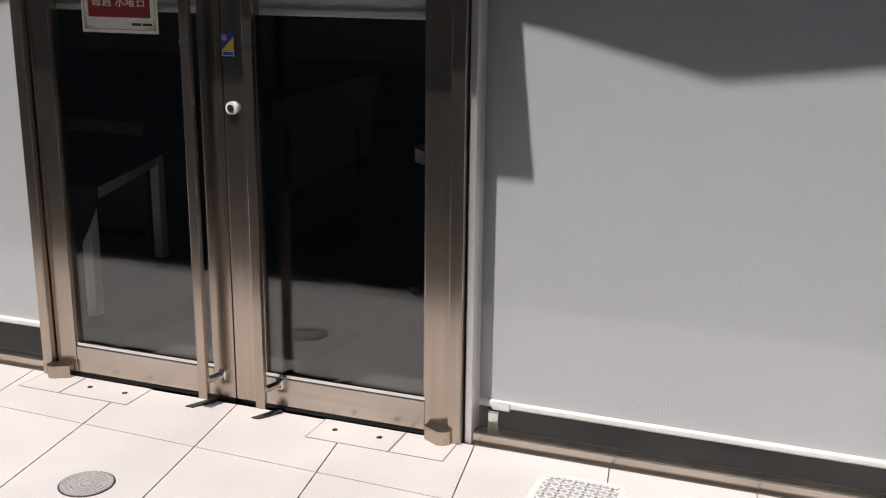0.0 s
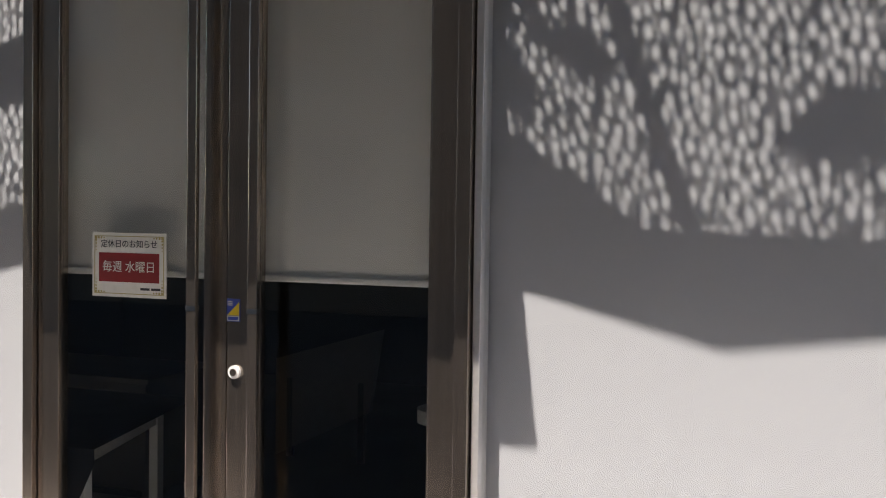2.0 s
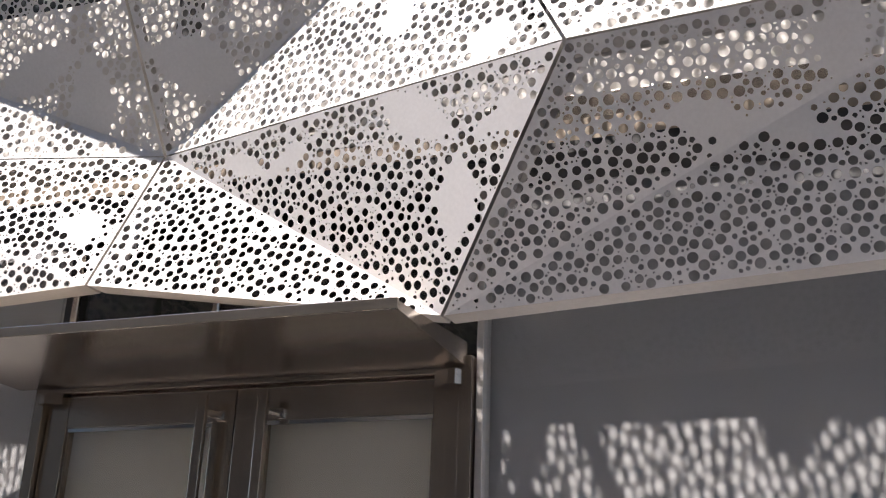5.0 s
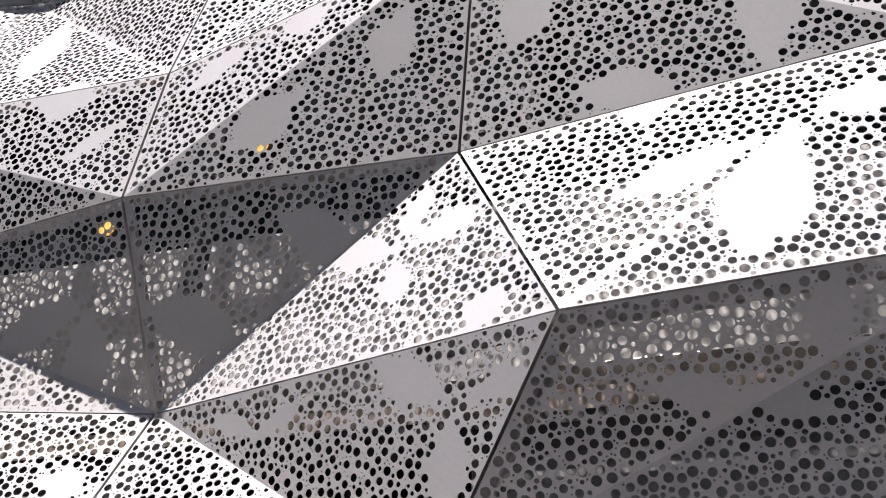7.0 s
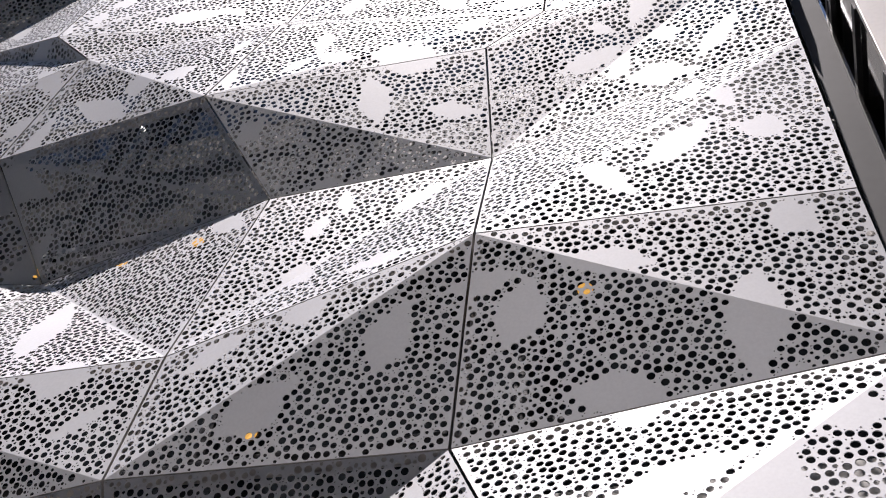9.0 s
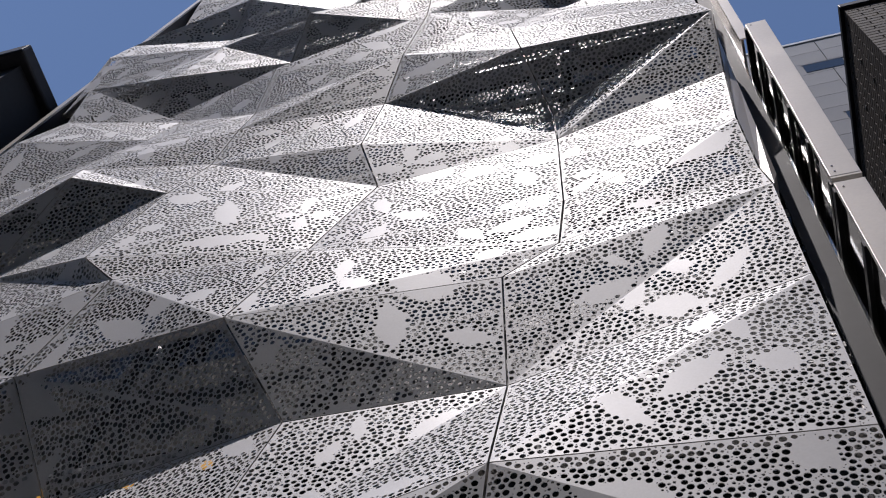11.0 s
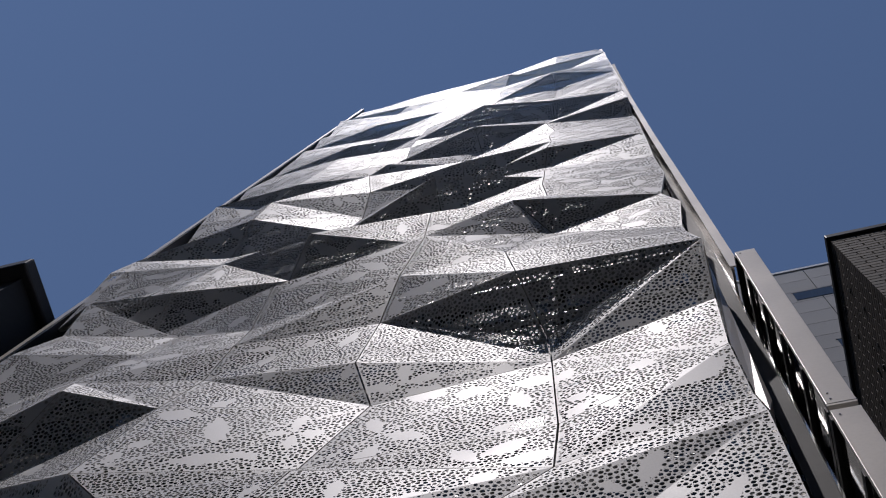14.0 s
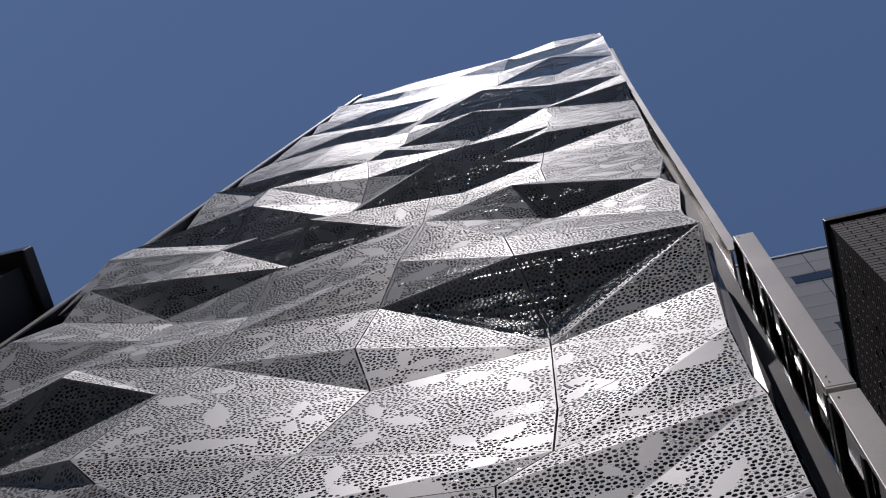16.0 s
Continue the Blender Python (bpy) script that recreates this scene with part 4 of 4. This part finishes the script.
def bay_frame(low, high, label):
    bay = empty("bay_window", label, "bay window", "bay windows beside the facade")
    x, y0, y1 = 0.77, 2.295, 3.28
    box("front_cap", (x - 0.004, y0 - 0.03, low), (x + 0.146, y0, high), M_CAP, bay, "flat champagne metal cap", 0.003)
    box("base_channel", (x + 0.0, y1 - 0.05, low), (x + 0.05, y1, high), M_STEEL, bay, "steel channel against the wall", 0.003)
    box("pane", (x + 0.012, y0 + 0.001, low + 0.02), (x + 0.02, y1 - 0.051, high - 0.02), M_SIDE_GLASS, bay, "dark side glass")
    box("backing", (x + 0.05, y0 + 0.02, low), (x + 0.14, y1, high), M_INNER, bay)
    z, k = low, 0
    while z < high + 0.01:
        box("mullion", (x - 0.012, y0 + 0.002, z - 0.03), (x + 0.011, y1 - 0.052, z + 0.03), M_DARK_STEEL, bay)
        z += (high - low) / 5
    for zz in (low + 0.05, low + 0.12, high - 0.05):
        rod("screw", (x + 0.03, y0 - 0.0335, zz), (x + 0.03, y0 - 0.03, zz), 0.006, M_STEEL, bay, "", 10)
    for zz in (low - 0.02, high):
        box("end_plate", (x - 0.004, y0 - 0.028, zz), (x + 0.146, y1, zz + 0.019), M_CAP, bay)
    return bay


bay_frame(6.81, 9.77, "upper bay window with champagne metal cap")
bay_frame(3.72, 6.715, "lower bay window with champagne metal cap")
pier = tagged(box("wall_pier", (0.96, 2.9, -0.16), (1.84, 3.3, 3.6), M_DARK_STEEL), "dark recessed pier between the two buildings", "wall", kind="structure")

# ---- neighbouring buildings ----


def brick_building():
    b = empty("brick_building", "dark brown brick building with a metal roof edge", "building")
    x0, y0, top = 1.876, 2.98, 12.06
    box("wall", (x0 + 0.012, y0 + 0.012, -0.16), (x0 + 9, y0 + 12, top - 0.1), M_MORTAR, b, "black jointed wall core")
    box("roof_edge", (x0 - 0.03, y0 - 0.03, top - 0.10), (x0 + 9.03, y0 + 12.03, top), M_DARK_STEEL, b, "", 0.01)
    box("roof_strip", (x0 + 0.12, y0 + 0.008, 3.4), (x0 + 0.134, y0 + 0.0115, top - 0.12), M_CHROME, b, "thin bright cable strip")
    lx, lz, d = 0.235, 0.075, 0.012
    bx = box("brick", (0, 0, 0), (lx - 0.014, d, lz - 0.014), M_BRICK)
    mesh_front = bx.data
    by = box("brick", (0, 0, 0), (d, lx - 0.014, lz - 0.014), M_BRICK)
    mesh_side = by.data
    bpy.data.objects.remove(bx)
    bpy.data.objects.remove(by)
    joined = {0: [], 1: []}
    for side in (0, 1):
        for r in range(60):
            z = top - 0.11 - (r + 1) * lz
            for c in range(14):
                off = c * lx + (r % 2) * lx / 2
                if c < 7 and r < 42:
                    ob = new("brick", mesh_front if side == 0 else mesh_side)
                    ob.parent = b
                    ob.location = (x0 + off, y0, z) if side == 0 else (x0, y0 + 0.013 + off, z)
                    if c == 0 and r % 2:
                        joined[side].append(((x0, y0, z), (x0 + lx / 2 - 0.014, y0 + d, z + lz - 0.014)) if side == 0 else ((x0, y0 + 0.013, z), (x0 + d, y0 + lx / 2, z + lz - 0.014)))
                else:
                    a = (x0 + off, y0, z) if side == 0 else (x0, y0 + 0.013 + off, z)
                    s = (lx - 0.014, d, lz - 0.014) if side == 0 else (d, lx - 0.014, lz - 0.014)
                    joined[side].append((a, [a[i] + s[i] for i in range(3)]))
    for side in (0, 1):
        v, f = [], []
        for p, q in joined[side]:
            k = len(v)
            v += [(x, y, z) for z in (p[2], q[2]) for y in (p[1], q[1]) for x in (p[0], q[0])]
            f += [(k, k + 1, k + 5, k + 4), (k + 2, k, k + 4, k + 6), (k + 4, k + 5, k + 7, k + 6), (k, k + 2, k + 3, k + 1)]
        tagged(shape("brickwork", v, f, M_BRICK, b), kind="stuff")
    rng = random.Random(5)
    for i in range(60):
        # chrome slips added as glints of small headers lit on the shaded side
        y, z = y0 + 0.2 + rng.uniform(0, 3.2), top - 0.3 - lz * rng.randrange(55)
        box("header_glint", (x0 - 0.010, y, z), (x0 + 0.004, y + 0.05, z + 0.008), M_CHROME, b)
    return b


brick_building()


def clad_tower():
    t = empty("clad_tower", "grey panel-clad tower with slot windows", "building")
    y, top = 8.6, 28.6
    box("wall", (0.9, y + 0.04, -0.16), (14, y + 10, top - 0.02), M_DARKWALL, t)
    box("parapet", (0.88, y - 0.03, top), (14, y + 10, top + 0.12), M_RAIL, t, "thin bright parapet line")
    mesh = None
    for r in range(22):
        for c in range(4):
            z, x = top - 0.02 - (r + 1) * 0.78, 0.9 + c * 3.3
            if mesh is None:
                ob = box("cladding_panel", (0, 0, 0), (3.28, 0.035, 0.765), M_CLADDING, t)
                mesh = ob.data
            else:
                ob = new("cladding_panel", mesh)
                ob.parent = t
            ob.location = (x, y, z)
    for x0, x1, z in ((3.6, 4.5, 26.37), (3.83, 4.8, 22.95), (4.0, 5.0, 19.5)):
        w = box("window", (x0, y - 0.012, z), (x1, y - 0.002, z + 0.53), M_WINDOW, t, "dark slot window")
        box("frame", (x0 - 0.03, y - 0.016, z + 0.53), (x1 + 0.03, y - 0.003, z + 0.56), M_DARK_STEEL, w)
    return t


clad_tower()
left_block = empty("dark_building", "near-black building with a thin roof rim", "building")
box("wall", (-22, 1.84, -0.16), (-7.28, 2.55, 13.6), M_DARKWALL, left_block)
box("roof_rim", (-22.1, 1.66, 13.602), (-7.17, 2.6, 13.85), M_DARK_STEEL, left_block, "", 0.03)
for i in range(4):
    box("cladding_rib", (-22, 1.815, 2.5 + i * 2.9), (-7.3, 1.838, 2.56 + i * 2.9), M_DARK_STEEL, left_block)
box("sign_board", (-9.6, 1.60, 11.9), (-7.9, 1.80, 12.5), M_FAR, left_block, "pale weathered board under the rim", 0.02)
rod("lightning_wire", (-11.2, 2.0, 13.85), (-8.0, 2.0, 14.15), 0.012, M_DARK_STEEL, left_block)

# unseen blocks added across the road: they shut the view, heights shade the street
for i, (x0, x1, h) in enumerate(((-46, -28, 29), (-28, -15, 30.0), (-15, -5, 30.3), (-5, 6, 30.2), (6, 18, 30.3), (18, 36, 29))):
    bd = empty("unseen_shade_block", "plain rendered building across the street", "building", "buildings across the street")
    box("wall", (x0, -22, -0.16), (x1 - 0.1, -10.5, h), M_OPPOSITE, bd)
    for r in range(int(h / 3.2)):
        for c in range(int((x1 - x0) / 2.6)):
            box("window", (x0 + 0.8 + c * 2.6, -10.53, 1.2 + r * 3.2), (x0 + 2.2 + c * 2.6, -10.49, 2.9 + r * 3.2), M_WINDOW, bd)

# ---- fittings in the pavement ----
lid = empty("manhole_cover", "round cast lid with ring pattern in the paving", "manhole cover")
c = Vector((-1.965, 2.30))
rod("rim", (c.x, c.y, -0.01), (c.x, c.y, 0.0015), 0.082, M_DARK_STEEL, lid, "dark rim", 40)
rod("disc", (c.x, c.y, -0.01), (c.x, c.y, 0.003), 0.077, M_IRON, lid, "", 40)
for r in (0.018, 0.032, 0.046, 0.060, 0.072):
    n = int(r * 420)
    v, f = [], []
    for i in range(n):
        a0, a1 = 6.283 * i / n, 6.283 * (i + 0.72) / n
        k = len(v)
        for rr in (r - 0.004, r + 0.004):
            for a in (a0, a1):
                v += [(c.x + rr * math.cos(a), c.y + rr * math.sin(a), 0.0032), (c.x + rr * math.cos(a), c.y + rr * math.sin(a), 0.0052)]
        f += [(k + 1, k + 5, k + 7, k + 3), (k, k + 2, k + 3, k + 1), (k + 4, k + 5, k + 7, k + 6), (k, k + 1, k + 5, k + 4), (k + 2, k + 6, k + 7, k + 3)]
    shape("stud_ring", v, f, M_IRON, lid)


def floor_box(x0, x1, screws, label):
    p = empty("closer_cover", label, "floor plate", "cover plates at the door foot")
    box("plate", (x0, 2.825, -0.008), (x1, 2.972, 0.0012), M_TILE, p)
    box("joint", (x0 - 0.004, 2.821, -0.009), (x1 + 0.004, 2.976, 0.0004), M_GROUT, p)
    for sx in screws:
        rod("screw", (sx, 2.905, -0.002), (sx, 2.905, 0.0025), 0.010, M_STEEL, p, "", 16)
        rod("screw_slot", (sx, 2.905, -0.002), (sx, 2.905, 0.003), 0.005, M_RUBBER, p, "", 10)
    return p


floor_box(-2.675, -2.506, (), "pale cover plate beside the door pivot")
floor_box(-2.498, -2.215, (-2.43, -2.28), "pale cover plate with two screws")
floor_box(-1.515, -1.228, (-1.45, -1.29), "pale cover plate with two screws")
floor_box(-1.220, -1.042, (), "pale cover plate beside the door pivot")
for xx in (-1.985, -1.725):
    tagged(shape("door_stop", [(xx - 0.03, FRONT - 0.115, 0.001), (xx + 0.0, FRONT - 0.115, 0.001), (xx + 0.05, FRONT - 0.04, 0.001), (xx + 0.03, FRONT - 0.04, 0.001),
                               (xx - 0.03, FRONT - 0.115, 0.004), (xx + 0.0, FRONT - 0.115, 0.004), (xx + 0.05, FRONT - 0.04, 0.012), (xx + 0.03, FRONT - 0.04, 0.012)],
                 [(3, 2, 1, 0), (4, 5, 6, 7), (0, 1, 5, 4), (1, 2, 6, 5), (2, 3, 7, 6), (3, 0, 4, 7)], M_RUBBER), "black rubber strip at the handle foot", "door stop", "door stops")


def drain_grate(cx, cy):
    g = empty("drain_grate", "pale drain grate with a lattice of cut-outs", "drain grate", "grates along the window")
    w, d = 0.135, 0.125
    out = []
    for i in range(24):
        a = 6.283 * i / 24
        sx, sy = math.cos(a), math.sin(a)
        out.append((cx + math.copysign(abs(sx) ** 0.35, sx) * w, cy + math.copysign(abs(sy) ** 0.35, sy) * d))
    prism("frame", out, -0.006, 0.003, M_GRATE, g)
    prism("recess", [(cx + (x - cx) * 0.84, cy + (y - cy) * 0.84) for x, y in out], -0.005, 0.0034, M_KERB, g)
    for i in range(6):
        for j in range(6):
            x, y = cx - 0.092 + i * 0.0368, cy - 0.085 + j * 0.034
            for s in (-1, 1):
                dx, dy = 0.0175, 0.0155 * s
                nxx, nyy = -dy * 0.16, dx * 0.16
                shape("bar", [(x - dx - nxx, y - dy - nyy, 0.0035), (x + dx - nxx, y + dy - nyy, 0.0035), (x + dx + nxx, y + dy + nyy, 0.0035), (x - dx + nxx, y - dy + nyy, 0.0035),
                              (x - dx - nxx, y - dy - nyy, 0.006), (x + dx - nxx, y + dy - nyy, 0.006), (x + dx + nxx, y + dy + nyy, 0.006), (x - dx + nxx, y - dy + nyy, 0.006)],
                      [(4, 5, 6, 7), (0, 1, 5, 4), (1, 2, 6, 5), (2, 3, 7, 6), (3, 0, 4, 7)], M_GRATE, g)
    return g


drain_grate(-0.60, 2.745)
drain_grate(-0.22, 2.70)

# ---- the paving tiles ----
TW, TL, GAP = 0.44, 0.88, 0.0045
origin = Vector((-1.865, 3.0))
ax, ay = Vector((math.cos(-0.03), math.sin(-0.03))), Vector((0.145, -1.0)).normalized()
for i in range(-9, 10):
    for j in range(0, 3):
        # whole tiles between the shop front and the kerb, sheared a little against the facade
        p = origin + ax * (i * TW) + ay * (j * TL + 0.375)
        lines = [(0, -1, -2.968), (0, 1, 1.722)]
        g = GAP / 2
        q = [p + ax * g - ay * g, p + ax * (TW - g) - ay * g, p + ax * (TW - g) - ay * (TL - g), p + ax * g - ay * (TL - g)]
        poly = clip([(v.x, v.y) for v in q], lines)
        if poly:
            prism("tile", poly, -0.0115, 0.0, M_TILE, pavement)
